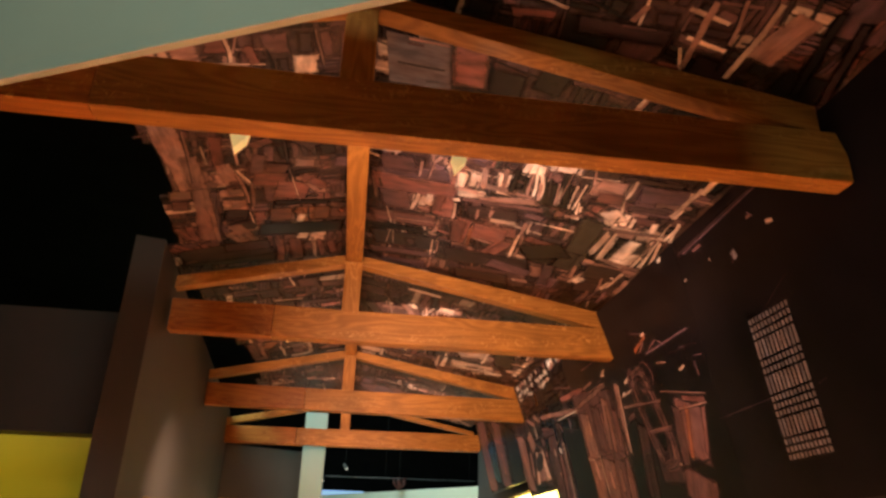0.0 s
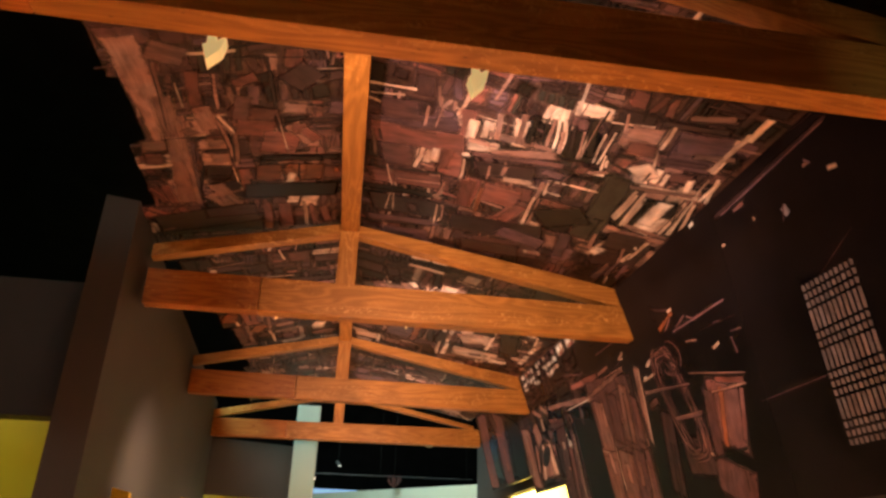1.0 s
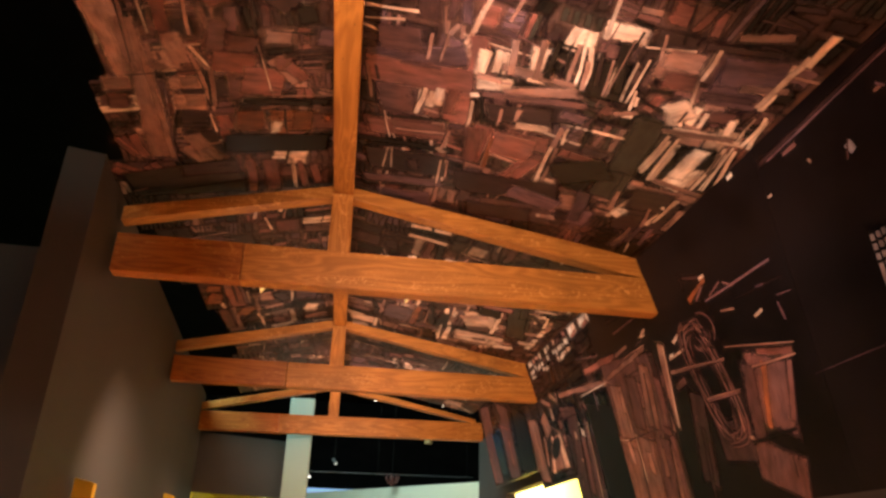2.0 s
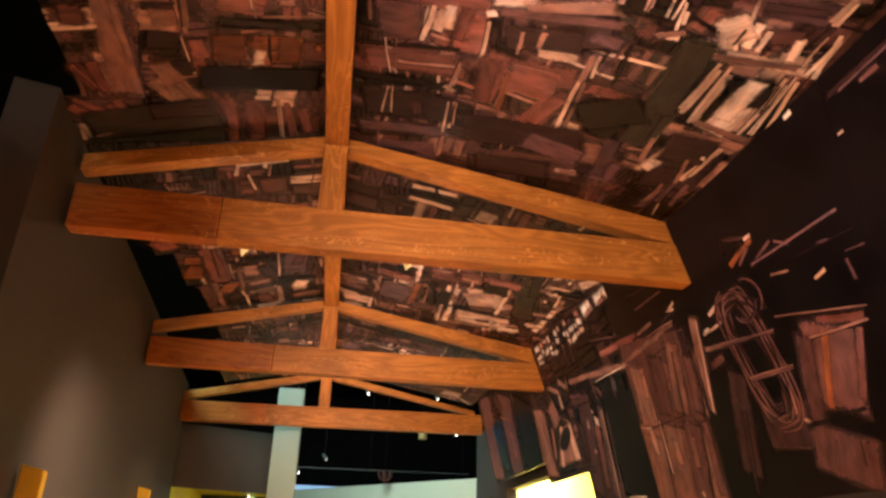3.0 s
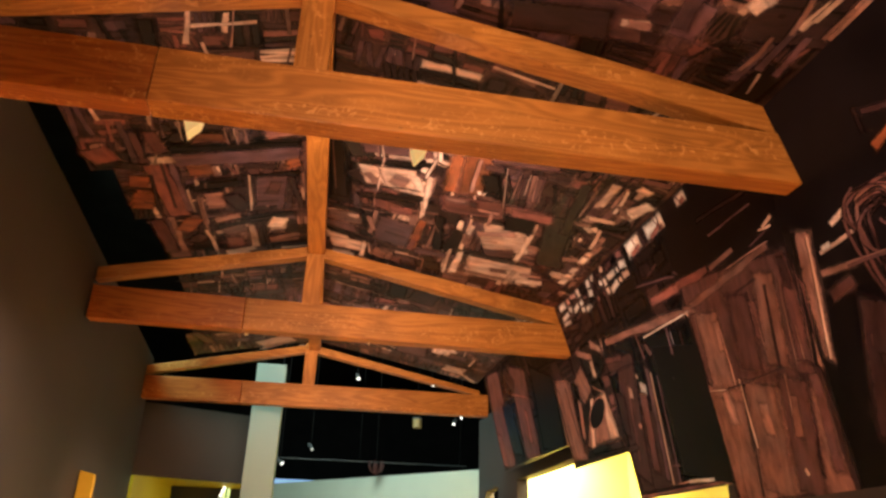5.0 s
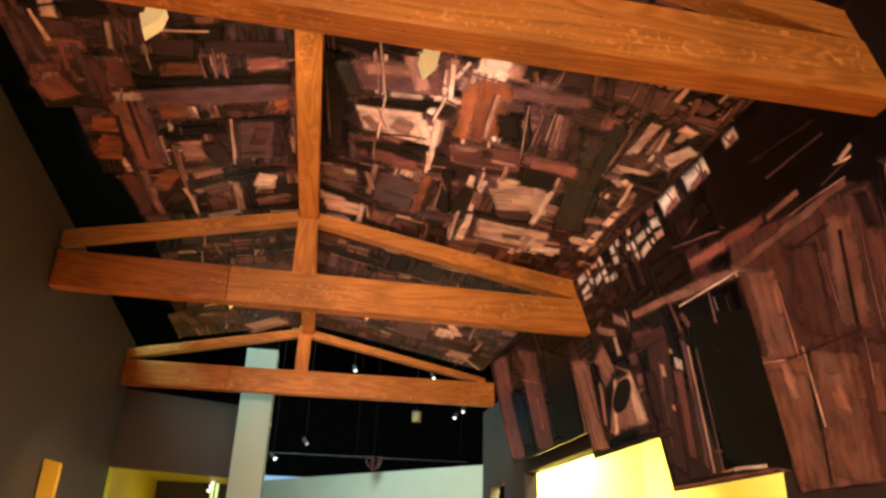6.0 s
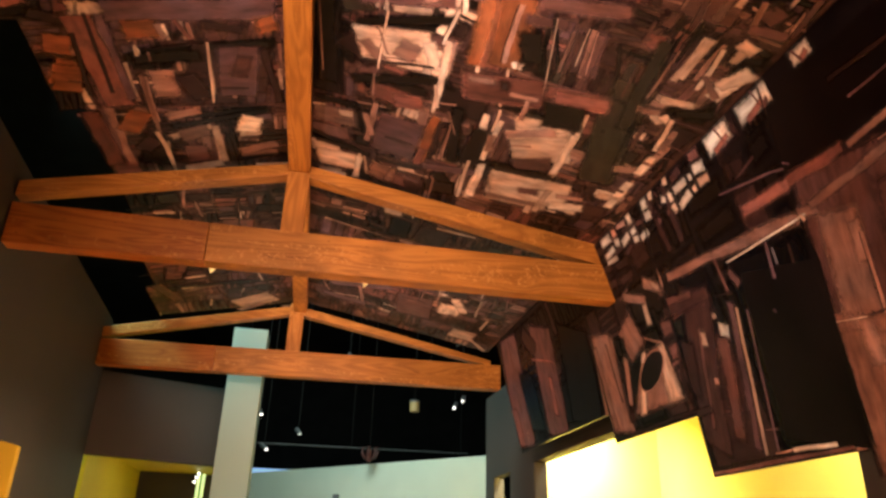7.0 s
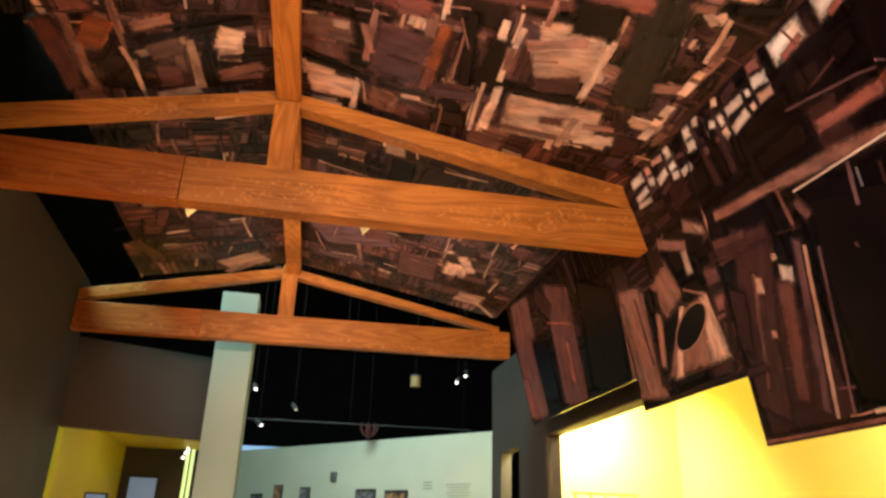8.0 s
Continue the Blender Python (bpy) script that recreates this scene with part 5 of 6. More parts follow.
ROOF_AB_RIGHT_TOP += [
    (0.34, 3.92, 0.85, 3.80, 0.213, DARK),
    (0.60, 3.88, 0.88, 3.92, 0.146, MAUVE),
    (0.44, 4.15, 0.79, 4.07, 0.168, DARK),
    (0.81, 4.04, 0.90, 4.03, 0.053, TAN),
    (0.94, 3.70, 0.97, 4.02, 0.095, MAUVE),
]
ROOF_AB_EAVE_TOP = [
    (0.99, 3.08, 1.02, 3.51, 0.151, MOSS),
    (0.74, 2.73, 0.82, 3.02, 0.073, VOID),
    (0.77, 2.72, 0.78, 3.04, 0.012, TAN),
    (0.85, 2.79, 0.86, 3.04, 0.012, LIGHT),
    (0.89, 2.99, 0.90, 3.05, 0.016, LIGHT),
    (0.85, 2.66, 0.88, 2.78, 0.018, TAN),
    (0.84, 3.13, 0.93, 3.07, 0.042, TAN),
    (0.91, 2.87, 1.06, 2.84, 0.118, RED),
    (0.88, 2.76, 1.03, 2.75, 0.120, TAN),
    (0.97, 2.67, 1.24, 2.60, 0.069, DARK),
    (1.07, 2.76, 1.30, 2.69, 0.178, MAUVE),
    (1.05, 2.59, 1.22, 2.52, 0.054, TAN),
    (1.04, 2.66, 1.05, 2.82, 0.023, LIGHT),
    (1.17, 2.81, 1.34, 2.75, 0.054, TAN),
]
ROOF_AB_EAVE_TOP += [
    (1.07, 2.89, 1.27, 2.85, 0.056, MAUVE),
    (1.30, 2.58, 1.28, 2.88, 0.030, LIGHT),
    (1.31, 2.47, 1.31, 2.63, 0.031, LIGHT),
    (1.02, 3.05, 1.10, 2.96, 0.130, LIGHT),
    (1.08, 2.99, 1.08, 3.07, 0.012, DARK),
    (1.14, 2.99, 1.27, 2.96, 0.103, BROWN),
    (1.15, 2.97, 1.16, 3.07, 0.021, CREAM),
    (1.22, 3.06, 1.34, 3.05, 0.072, LIGHT),
    (1.25, 2.97, 1.27, 3.07, 0.033, CREAM),
    (1.34, 2.91, 1.35, 3.10, 0.022, CREAM),
    (1.34, 2.95, 1.34, 3.04, 0.009, VOID),
    (1.31, 2.93, 1.32, 3.08, 0.013, LIGHT),
    (1.04, 3.14, 1.32, 3.08, 0.047, TAN),
    (1.16, 3.30, 1.33, 3.22, 0.186, VOID),
]
ROOF_AB_EAVE_TOP += [
    (1.09, 3.16, 1.08, 3.43, 0.024, LIGHT),
    (1.13, 3.16, 1.14, 3.49, 0.019, LIGHT),
    (1.24, 3.18, 1.23, 3.44, 0.088, CREAM),
    (1.31, 3.14, 1.33, 3.48, 0.021, LIGHT),
    (1.33, 3.12, 1.37, 3.46, 0.014, CREAM),
    (1.31, 3.18, 1.33, 3.34, 0.008, VOID),
    (1.15, 3.48, 1.39, 3.50, 0.054, TAN),
    (1.08, 3.54, 1.15, 3.53, 0.051, TAN),
    (1.11, 3.66, 1.33, 3.64, 0.222, DARK),
    (1.07, 3.63, 1.09, 3.80, 0.031, TAN),
    (1.13, 3.81, 1.15, 3.77, 0.079, CREAM),
    (1.32, 3.59, 1.31, 3.82, 0.024, LIGHT),
    (1.29, 3.66, 1.30, 3.69, 0.019, CREAM),
    (1.39, 3.66, 1.40, 3.85, 0.045, TAN),
]
ROOF_AB_EAVE_TOP += [
    (1.28, 3.86, 1.28, 4.08, 0.044, MAUVE),
    (1.24, 3.92, 1.23, 4.09, 0.027, TAN),
    (1.25, 3.71, 1.28, 3.89, 0.026, TAN),
]


def pieces(bm, put, rows, boards=0.07):
    """Lays the listed pieces: some with a dark shadow painted round them, and finer boards within the broad ones."""
    for k, (a0, b0, a1, b1, w, tone) in enumerate(rows):
        lift = 0.0032 + 0.00012 * k
        d = Vector((a1 - a0, b1 - b0))
        length = max(d.length, 1e-3)
        d /= length
        n2 = Vector((-d.y, d.x))
        if tone not in (VOID, INK, MOSS, MAUVE) and w > 0.012 and boards < 0.1 and random.random() < 0.14:
            e = 0.006 + 0.03 * w
            patch(bm, put, a0 - d.x * e, b0 - d.y * e, a1 + d.x * e, b1 + d.y * e, w + 2 * e, VOID, lift - 0.00006, e * 0.5)
        if w < 0.03 and length > 6 * w and tone in (TAN, LIGHT, CREAM):
            # straps and cords hang in slack curves, with a dark edge
            sag, ph = random.gauss(0, 0.13) * w, random.random() * 6
            pts = [Vector((a0, b0)) + d * length * i / 8 + n2 * (sag * 4 * i * (8 - i) / 64 + 0.06 * w * math.sin(ph + i * 0.9)) for i in range(9)]
            ribbon(bm, put, [p + n2 * w * 0.5 for p in pts], w * 0.3, VOID, lift - 0.00004)
            ribbon(bm, put, pts, w, tone, lift)
            continue
        patch(bm, put, a0, b0, a1, b1, w, tone, lift, min(0.006, w * 0.12))
        if w > 0.05:
            for _ in range(int(w / boards)):
                o = random.uniform(-0.45, 0.45) * w
                k0, k1 = sorted((random.random(), random.random()))
                p, q = Vector((a0, b0)) + n2 * o + d * length * k0, Vector((a0, b0)) + n2 * (o + random.gauss(0, 0.006)) + d * length * k1
                t2 = random.choice({INK: (INK, DARK), NIGHT: (NIGHT,), VOID: (VOID, DARK), DARK: (VOID, BROWN, DARK), LIGHT: (LIGHT, LIGHT, TAN), CREAM: (CREAM, LIGHT), WOOD: (WOOD, WOOD, BROWN)}.get(tone, (DARK, BROWN, BROWN, tone, tone, TAN)))
                patch(bm, put, p.x, p.y, q.x, q.y, random.uniform(0.004, 0.018), t2, lift + 0.00005, 0.002)


def eaves_lattice(bm, put):
    """The lattice running on over the edge of the roof boards."""
    rnd = random.Random(6)
    y = 5.47
    while y < 6.35:
        w = rnd.uniform(0.03, 0.13)
        for x0, x1 in ((1.335, 1.38), (1.28, 1.325)):
            if rnd.random() < 0.75:
                patch(bm, put, (x0 + x1) / 2, y, (x0 + x1) / 2, y + w - 0.01, x1 - x0, rnd.choice((CREAM, LIGHT, TAN, RED, DARK, VOID)), 0.022, 0.002)
        y += w


# ---- roof boards with their prints ----
random.seed(4)
LEFT_BOARDS = [(1.65, 2.84, -1.11), (2.84, 3.32, -1.07), (3.32, 3.9, -1.14), (3.9, 4.62, -1.22), (4.62, 5.46, -1.16), (5.46, 6.0, -1.07), (6.0, 7.25, -0.98), (7.25, 8.1, -1.04), (8.1, 8.68, -1.10)]
bm = bmesh.new()
for i, (y0, y1, x0) in enumerate(LEFT_BOARDS):
    up = 0.004 * (i % 2)
    edge = [on_roof(x0, y0, -up), on_roof(x0, y1, -up), on_roof(ridge_x(y1) - 0.001, y1, -up), on_roof(ridge_x(y0) - 0.001, y0, -up)]
    prism(bm, edge, (0, 0, 0.008), GROUND)
    collage(bm, lambda a, b, k: on_roof(a, b, k - up), x0, y0, ridge_x(y0) - 0.02, y1)
for rows in (ROOF_AB_LEFT, ROOF_BC_LEFT, ROOF_CD_LEFT, ROOF_ENTRY_LEFT):
    pieces(bm, on_roof, rows)
for rows in (ROOF_AB_LEFT_NEAR, ROOF_AB_LEFT_TOP, ROOF_BC_LEFT_TOP):
    pieces(bm, lambda a, b, k: on_roof(a, b, k + 0.0016), rows, 0.14)
tagged(part("ceiling_3", bm, TONES), "sloping roof boards printed with photos of stacked old timber", "ceiling", kind="structure")
bm = bmesh.new()
RIGHT_BOARDS = [(0.6, 1.96), (1.96, 3.2), (3.2, 4.25), (4.25, 5.38), (5.38, 6.5), (6.5, 7.55), (7.55, 8.66)]
for i, (y0, y1) in enumerate(RIGHT_BOARDS):
    up = 0.004 * (i % 2)
    edge = [on_roof(ridge_x(y0) + 0.001, y0, -up), on_roof(ridge_x(y1) + 0.001, y1, -up), on_roof(1.40, y1, -up), on_roof(1.40, y0, -up)]
    prism(bm, edge, (0, 0, 0.008), GROUND)
    collage(bm, lambda a, b, k: on_roof(a, b, k - up), ridge_x(y1) + 0.02, y0, 1.385, y1)
for rows in (ROOF_AB_RIGHT, ROOF_BC_RIGHT, ROOF_CD_RIGHT, ROOF_ENTRY):
    pieces(bm, on_roof, rows)
for rows in (ROOF_AB_RIGHT_TOP, ROOF_AB_EAVE_TOP, ROOF_BC_RIGHT_TOP, ROOF_BC_EAVE_TOP):
    pieces(bm, lambda a, b, k: on_roof(a, b, k + 0.0016), rows, 0.14)
eaves_lattice(bm, on_roof)
tagged(part("ceiling_4", bm, TONES), "sloping roof boards printed with photos of stacked old timber", "ceiling", kind="structure")


# ---- trusses ----
def truss(y, xl, xp, xr, zl, zr, joint, rise=0.0):
    """A tie beam of two lengths butted together, a king post and two flat rafters."""
    t = thing("roof_truss", "orange-brown pine roof truss with tie beam and king post", "roof truss", "roof trusses", at=(0, y, 0))
    th = 0.09
    slope = rise / (xr - xl)
    for x0, x1, wood, label in ((joint + 0.0012, xr, PINE_X, ""), (xl, joint - 0.0012, PINE_END, "redder pine end piece of the tie beam")):
        bm = block(bmesh.new(), (x0, 0, 2.742), (x1, th, 2.935), 0.005)
        for v in bm.verts:
            v.co.z += slope * (v.co.x - xl)
        part("tie_beam", bm, wood, t, label)
    foot = 2.935 + slope * (xp - xl) - 0.003
    part("king_post", block(bmesh.new(), (xp - 0.053, 0.003, foot), (xp + 0.053, th - 0.003, 3.325), 0.004), PINE_Z, t)
    for side, xe, ze in ((-1, xl, zl), (1, xr - 0.08, zr)):
        x0 = xp + side * 0.053
        bm = bmesh.new()
        seat = ze - 0.075 if side < 0 else 2.935 + slope * (xe - xl) - 0.008
        prism(bm, [(x0, 0.006, 3.30), (xe, 0.006, ze), (xe, 0.006, seat), (x0, 0.006, 3.235)], (0, th - 0.012, 0))
        bmesh.ops.bevel(bm, geom=bm.edges[:], offset=0.004, segments=2, affect="EDGES", profile=0.6)
        part("rafter", bm, PINE_X, t)
    return t


TRUSSES = [(1.92, -1.30, 1.457, 3.07, 3.045, -0.98, 0), (4.215, -1.212, 1.53, 3.077, 3.044, -0.62, 0), (6.457, -1.348, 1.53, 3.045, 3.04, -0.50, 0), (8.69, -1.474, 1.515, 3.02, 3.0, -0.67, 0.03)]
for y, xl, xr, zl, zr, joint, rise in TRUSSES:
    truss(y, xl, ridge_x(y) - rise * 0.8, xr, zl, zr, joint, rise)
for y0, y1 in ((1.0, 1.92), (2.01, 4.215), (4.305, 6.457), (6.547, 8.69)):
    r = thing("ridge_beam", "orange-brown pine ridge beam under the roof boards", "beam", "ridge beams")
    bm = bmesh.new()
    prism(bm, [(ridge_x(y0) - 0.05, y0, 3.255), (ridge_x(y0) + 0.05, y0, 3.255), (ridge_x(y1) + 0.05, y1, 3.255), (ridge_x(y1) - 0.05, y1, 3.255)], (0, 0, 0.072))
    bmesh.ops.bevel(bm, geom=bm.edges[:], offset=0.004, segments=2, affect="EDGES", profile=0.6)
    part("beam", bm, PINE_Y, r)


# ---- mural panels on the leaning right side ----
LEAN = 0.2  # the edges of the panels slant


def edge_y(y, z):
    return y + LEAN * (2.1 - z)


def mural(y0, y1, z0, z1, label, thick=0.012, out=0.0):
    t = thing("mural_panel", label, "mural panel", "mural panels")
    bm = bmesh.new()
    prism(bm, [on_mural(edge_y(y, z), z, out) for y, z in ((y0, z0), (y1, z0), (y1, z1), (y0, z1))], (thick, 0, 0), NIGHT)
    part("board", bm, TONES, t)
    return t, (lambda a, b, k: on_mural(a, b, k + out))


def screen_grid(bm, put):
    """A papered lattice in the picture: pale panes between dark bars, sheared as it hangs."""
    def at(u, z):
        return 2.80 - 0.295 * u + (2.54 - z) * 0.22, z
    patch(bm, put, *at(0.5, 2.555), *at(0.5, 2.03), 0.31, INK, 0.0150, 0)
    cols, z = 11, 2.545
    for k, hgt in enumerate((0.024, 0.024, 0.024, 0.075, 0.024, 0.024, 0.075, 0.024, 0.024, 0.024, 0.075, 0.024, 0.024, 0.024)):
        for c in range(cols):
            u = (c + 0.5) / cols
            patch(bm, put, *at(u, z), *at(u, z - hgt), 0.0185, PEARL, 0.0156, 0)
        z -= hgt + 0.006


def rope_coil(bm, put):
    """A hanging coil of rope, tied twice, its head in a tangle."""
    rnd = random.Random(3)
    for i in range(8):
        a, b = 0.058 + 0.0115 * i, 0.215 + 0.010 * i
        pts = []
        for k in range(49):
            w = 2 * math.pi * k / 48
            c, d = math.cos(w), math.sin(w)
            yy = 3.985 + a * math.copysign(abs(c) ** 0.6, c) + 0.012 * math.sin(3 * w + 1.7 * i)
            zz = 2.345 + b * math.copysign(abs(d) ** 0.85, d) + 0.010 * math.cos(4 * w + 2.3 * i)
            pts.append((yy + (zz - 2.345) * 0.08, zz))
        ribbon(bm, put, pts, 0.023, (DARK, BROWN, DARK, BROWN, BROWN, WOOD, BROWN, BROWN)[i], 0.0150 + 0.0002 * i)
        ribbon(bm, put, [(p + 0.010, q + 0.005) for p, q in pts], 0.006, VOID, 0.0167)
    for i in range(7):
        y0, z0 = 3.985 + rnd.uniform(-0.09, 0.09), 2.53 + rnd.uniform(-0.05, 0.05)
        r, w0 = rnd.uniform(0.05, 0.11), rnd.uniform(0, 6)
        pts = [(y0 + r * math.cos(w0 + 0.3 * k), z0 + 0.8 * r * math.sin(w0 + 0.3 * k)) for k in range(rnd.randint(5, 9))]
        ribbon(bm, put, pts, 0.02, (BROWN, DARK, BROWN)[i % 3], 0.0168)
        ribbon(bm, put, [(p + 0.011, q) for p, q in pts], 0.005, VOID, 0.0169)
    for y0, z0, y1, z1 in ((4.20, 2.445, 3.82, 2.405), (4.085, 2.275, 3.80, 2.26)):
        patch(bm, put, y0, z0, y1, z1, 0.024, BROWN, 0.0172)
        patch(bm, put, y0, z0 + 0.006, y1, z1 + 0.006, 0.007, WOOD, 0.0173)


def jug(bm, put):
    """A pale wide-bellied jug in the picture, its slanting mouth dark."""
    patch(bm, put, 6.75, 2.67, 6.83, 2.15, 0.27, WOOD, 0.0146, 0.0)
    patch(bm, put, 6.84, 2.62, 6.90, 2.18, 0.07, TAN, 0.0148, 0.002)
    patch(bm, put, 6.70, 2.60, 6.74, 2.30, 0.02, DARK, 0.0149, 0.003)
    patch(bm, put, 6.565, 2.60, 6.60, 2.48, 0.075, VOID, 0.0149, 0.0)
    for (a0, w0), (a1, w1), tone in (((6.275, 0.20), (6.44, 0.54), TAN), ((6.20, 0.06), (6.25, 0.20), LIGHT), ((6.36, 0.05), (6.58, 0.10), LIGHT)):
        taper(bm, put, (a0, 2.475, w0), (a1, 2.20, w1), tone, 0.0150 + 0.0003 * (tone == LIGHT))
    mouth = []
    for k in range(24):
        w = 2 * math.pi * k / 24
        c, d = math.cos(w), math.sin(w)
        mouth.append((6.36 - 0.125 * c + 0.058 * d, 2.375 + 0.062 * c + 0.036 * d))
    ribbon(bm, put, mouth + mouth[:1], 0.024, TAN, 0.0161)
    bm.faces.new([bm.verts.new(put(*c, 0.0163 * SHEET)) for c in mouth]).material_index = NIGHT
    patch(bm, put, 6.66, 2.40, 6.72, 2.19, 0.05, DARK, 0.0164)


def tall_planks(bm, put):
    """The brown ground of upright weathered planks in the picture."""
    patch(bm, put, 4.70, 2.68, 4.90, 1.30, 0.86, BROWN, 0.0013, 0.0)
    patch(bm, put, 4.80, 2.23, 4.98, 1.30, 0.86, WOOD, 0.0016, 0.0)
    patch(bm, put, 4.46, 2.60, 4.64, 1.30, 0.07, DARK, 0.0018, 0.0)


def window_strip(bm, put):
    """A row of bright panes and a small lattice under the eaves, in the picture."""
    rnd = random.Random(5)
    for y0, y1, z0, z1 in ((5.02, 5.205, 2.945, 3.036), (5.25, 5.415, 2.945, 3.032), (4.80, 4.90, 2.97, 3.034)):
        patch(bm, put, y1, (z0 + z1) / 2, y0, (z0 + z1) / 2, z1 - z0, CREAM, 0.0150, 0.004)
        patch(bm, put, y1 - 0.04, z0 + 0.01, y0 + 0.02, z0 + 0.03, 0.03, RED, 0.0154, 0.003)
        patch(bm, put, y0 + 0.05, z0, y0 + 0.08, z1, 0.012, BROWN, 0.0156, 0.003)
    y = 5.45
    while y < 6.32:
        w = rnd.uniform(0.03, 0.13)
        for z0, z1 in ((2.985, 3.038), (2.93, 2.975), (2.885, 2.922)):
            tone = rnd.choice((CREAM, CREAM, CREAM, LIGHT, TAN, BROWN, DARK, VOID))
            patch(bm, put, y, (z0 + z1) / 2, y + w - 0.008, (z0 + z1) / 2 + rnd.uniform(-0.02, 0.02), (z1 - z0) * rnd.uniform(0.7, 1.3), tone, 0.0152, 0.002)
        y += w


random.seed(11)
PANELS = [
    (0.3, 3.30, 1.0, 3.04, None, [screen_grid], "near-black photo mural panel with a pale lattice screen"),
    (3.302, 4.50, 1.3, 3.04, None, [rope_coil], "dark photo mural panel with a hanging rope coil"),
    (4.502, 5.24, 1.3, 3.04, tall_planks, [window_strip], "photo mural panel of upright weathered brown planks"),
    (5.242, 6.14, 1.89, 3.04, [VOID, INK, VOID, DARK], [window_strip], "photo mural panel with a black door and poles"),
    (6.142, 6.975, 2.135, 3.04, [VOID, DARK, DARK, BROWN], [window_strip, jug], "photo mural panel with a pale jug over the opening"),
    (6.977, 8.56, 2.28, 3.04, [VOID, DARK, VOID, INK], [], "dim photo mural panel of brown posts"),
]
MURAL_ROWS = MURAL_BEAMS + MURAL_ROPE + MURAL_PLANK + MURAL_DOOR + MURAL_POT + MURAL_FAR
for y0, y1, z0, z1, mix, extra, label in PANELS:
    t, put = mural(y0, y1, z0, z1, label)

    def inside(a, b, k):
        b = min(max(b, z0), z1)
        return put(min(max(a, edge_y(y0, b)), edge_y(y1, b)), b, k)

    bm = bmesh.new()
    [bm.loops.layers.uv.new(k) for k in ("UVMap", "norm", "size")]
    if callable(mix):
        mix(bm, inside)
    elif mix:
        collage(bm, inside, y0 - 0.15, z0 + 0.01, y1 + 0.02, z1 - 0.01, 0.2, mix, accents=(VOID, DARK, BROWN))
    pieces(bm, inside, [r for r in MURAL_ROWS if y0 - 0.2 < max(r[0], r[2]) and min(r[0], r[2]) < y1 + 0.2], 0.16)
    for draw in extra:
        draw(bm, inside)
    tagged(part("print", bm, SOFT, t), kind="stuff")


# ---- lamps on the ties ----
def tie_lamp(x, y, z):
    t = thing("spot_lamp", "cream arrow-shaped spot lamp fixed behind a tie beam", "spot lamp", "truss lamps", at=(x, y, z))
    part("stem", block(bmesh.new(), (-0.017, -0.03, -0.03), (0.008, -0.014, 0.11), 0.003), GLOW_SHELL, t)
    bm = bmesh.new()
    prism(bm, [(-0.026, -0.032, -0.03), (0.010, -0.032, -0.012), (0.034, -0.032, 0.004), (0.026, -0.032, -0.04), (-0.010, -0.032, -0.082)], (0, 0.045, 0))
    part("shade", bm, GLOW_SHELL, t)
    part("arm", block(bmesh.new(), (-0.012, -0.185, 0.045), (0.006, -0.03, 0.06), 0.002), FRAME_DARK, t)
    return t


for x, y, z in SPOTS:
    tie_lamp(x, y, z)


# ---- yellow posts by the partition ----
def yellow_post(x, y, top):
    t = thing("yellow_post", "yellow painted post with a slanted top by the wall", "post", "yellow posts", at=(x, y, 0))
    bm = bmesh.new()
    prism(bm, [(-0.04, 0, 0), (0.045, 0, 0), (0.045, 0, top - 0.012), (-0.04, 0, top + 0.008)], (0, 0.05, 0))
    bmesh.ops.bevel(bm, geom=bm.edges[:], offset=0.003, segments=2, affect="EDGES")
    part("post", bm, AMBER, t)
    bm = bmesh.new()
    block(bm, (-0.065, -0.03, 0), (0.065, 0.08, 0.012), 0.002)
    part("foot", bm, FRAME_DARK, t)


yellow_post(-1.19, 4.46, 1.832)
yellow_post(-1.345, 7.14, 1.985)


# ---- far gallery ----
def rod(bm, x, y, z0, z1, r=0.008, mat=0):
    tube(bm, [(x, y, z0), (x, y, z1)], r, 6, mat)


def track_light(x, y, z, tilt, lit):
    t = thing("track_light", "small black track light hanging from the dark ceiling", "track light", "gallery lights", at=(x, y, z))
    bm = bmesh.new()
    rod(bm, 0, 0, 0.04, 5.2 - z)
    part("rod", bm, BLACK, t)
    d = Vector((tilt, -0.5, -0.5)).normalized()
    bm = bmesh.new()
    tube(bm, [-d * 0.06, -d * 0.02, d * 0.06], 0.026, 12)
    head = part("head", bm, STEEL, t)
    bm = bmesh.new()
    tube(bm, [d * 0.06, d * 0.066], 0.018, 12)
    part("lens", bm, lit, head, "glowing white lens")
    return t


STEEL = mottled("grey_enamel", (0.05, 0.053, 0.056), (0.085, 0.09, 0.095), 14, 0.35)
for x, z, tilt, lit in [(-0.02, 3.02, 0.3, GLOW_DIM), (-0.43, 2.80, 0.5, GLOW), (-0.53, 3.24, 0.2, GLOW), (2.07, 3.50, -0.3, GLOW), (2.18, 3.60, -0.2, GLOW), (0.57, 4.08, 0.1, GLOW), (1.71, 4.06, 0.1, GLOW)]:
    track_light(x, 13.0, z, tilt, lit)

t = thing("pendant_lamp", "round amber pendant lamp hanging in the dark", "pendant lamp", at=(1.5, 13.0, 3.45))
bm = bmesh.new()
rod(bm, 0, 0, 0.06, 1.75)
part("rod", bm, BLACK, t)
bm = bmesh.new()
tube(bm, [(0, 0, -0.075), (0, 0, -0.06), (0, 0, 0.05)], 0.065, 16)
shade = part("shade", bm, GLOW_AMBER, t)
bm = bmesh.new()
tube(bm, [(0, 0, 0.05), (0, 0, 0.075)], 0.07, 16)
part("cap", bm, STEEL, shade)

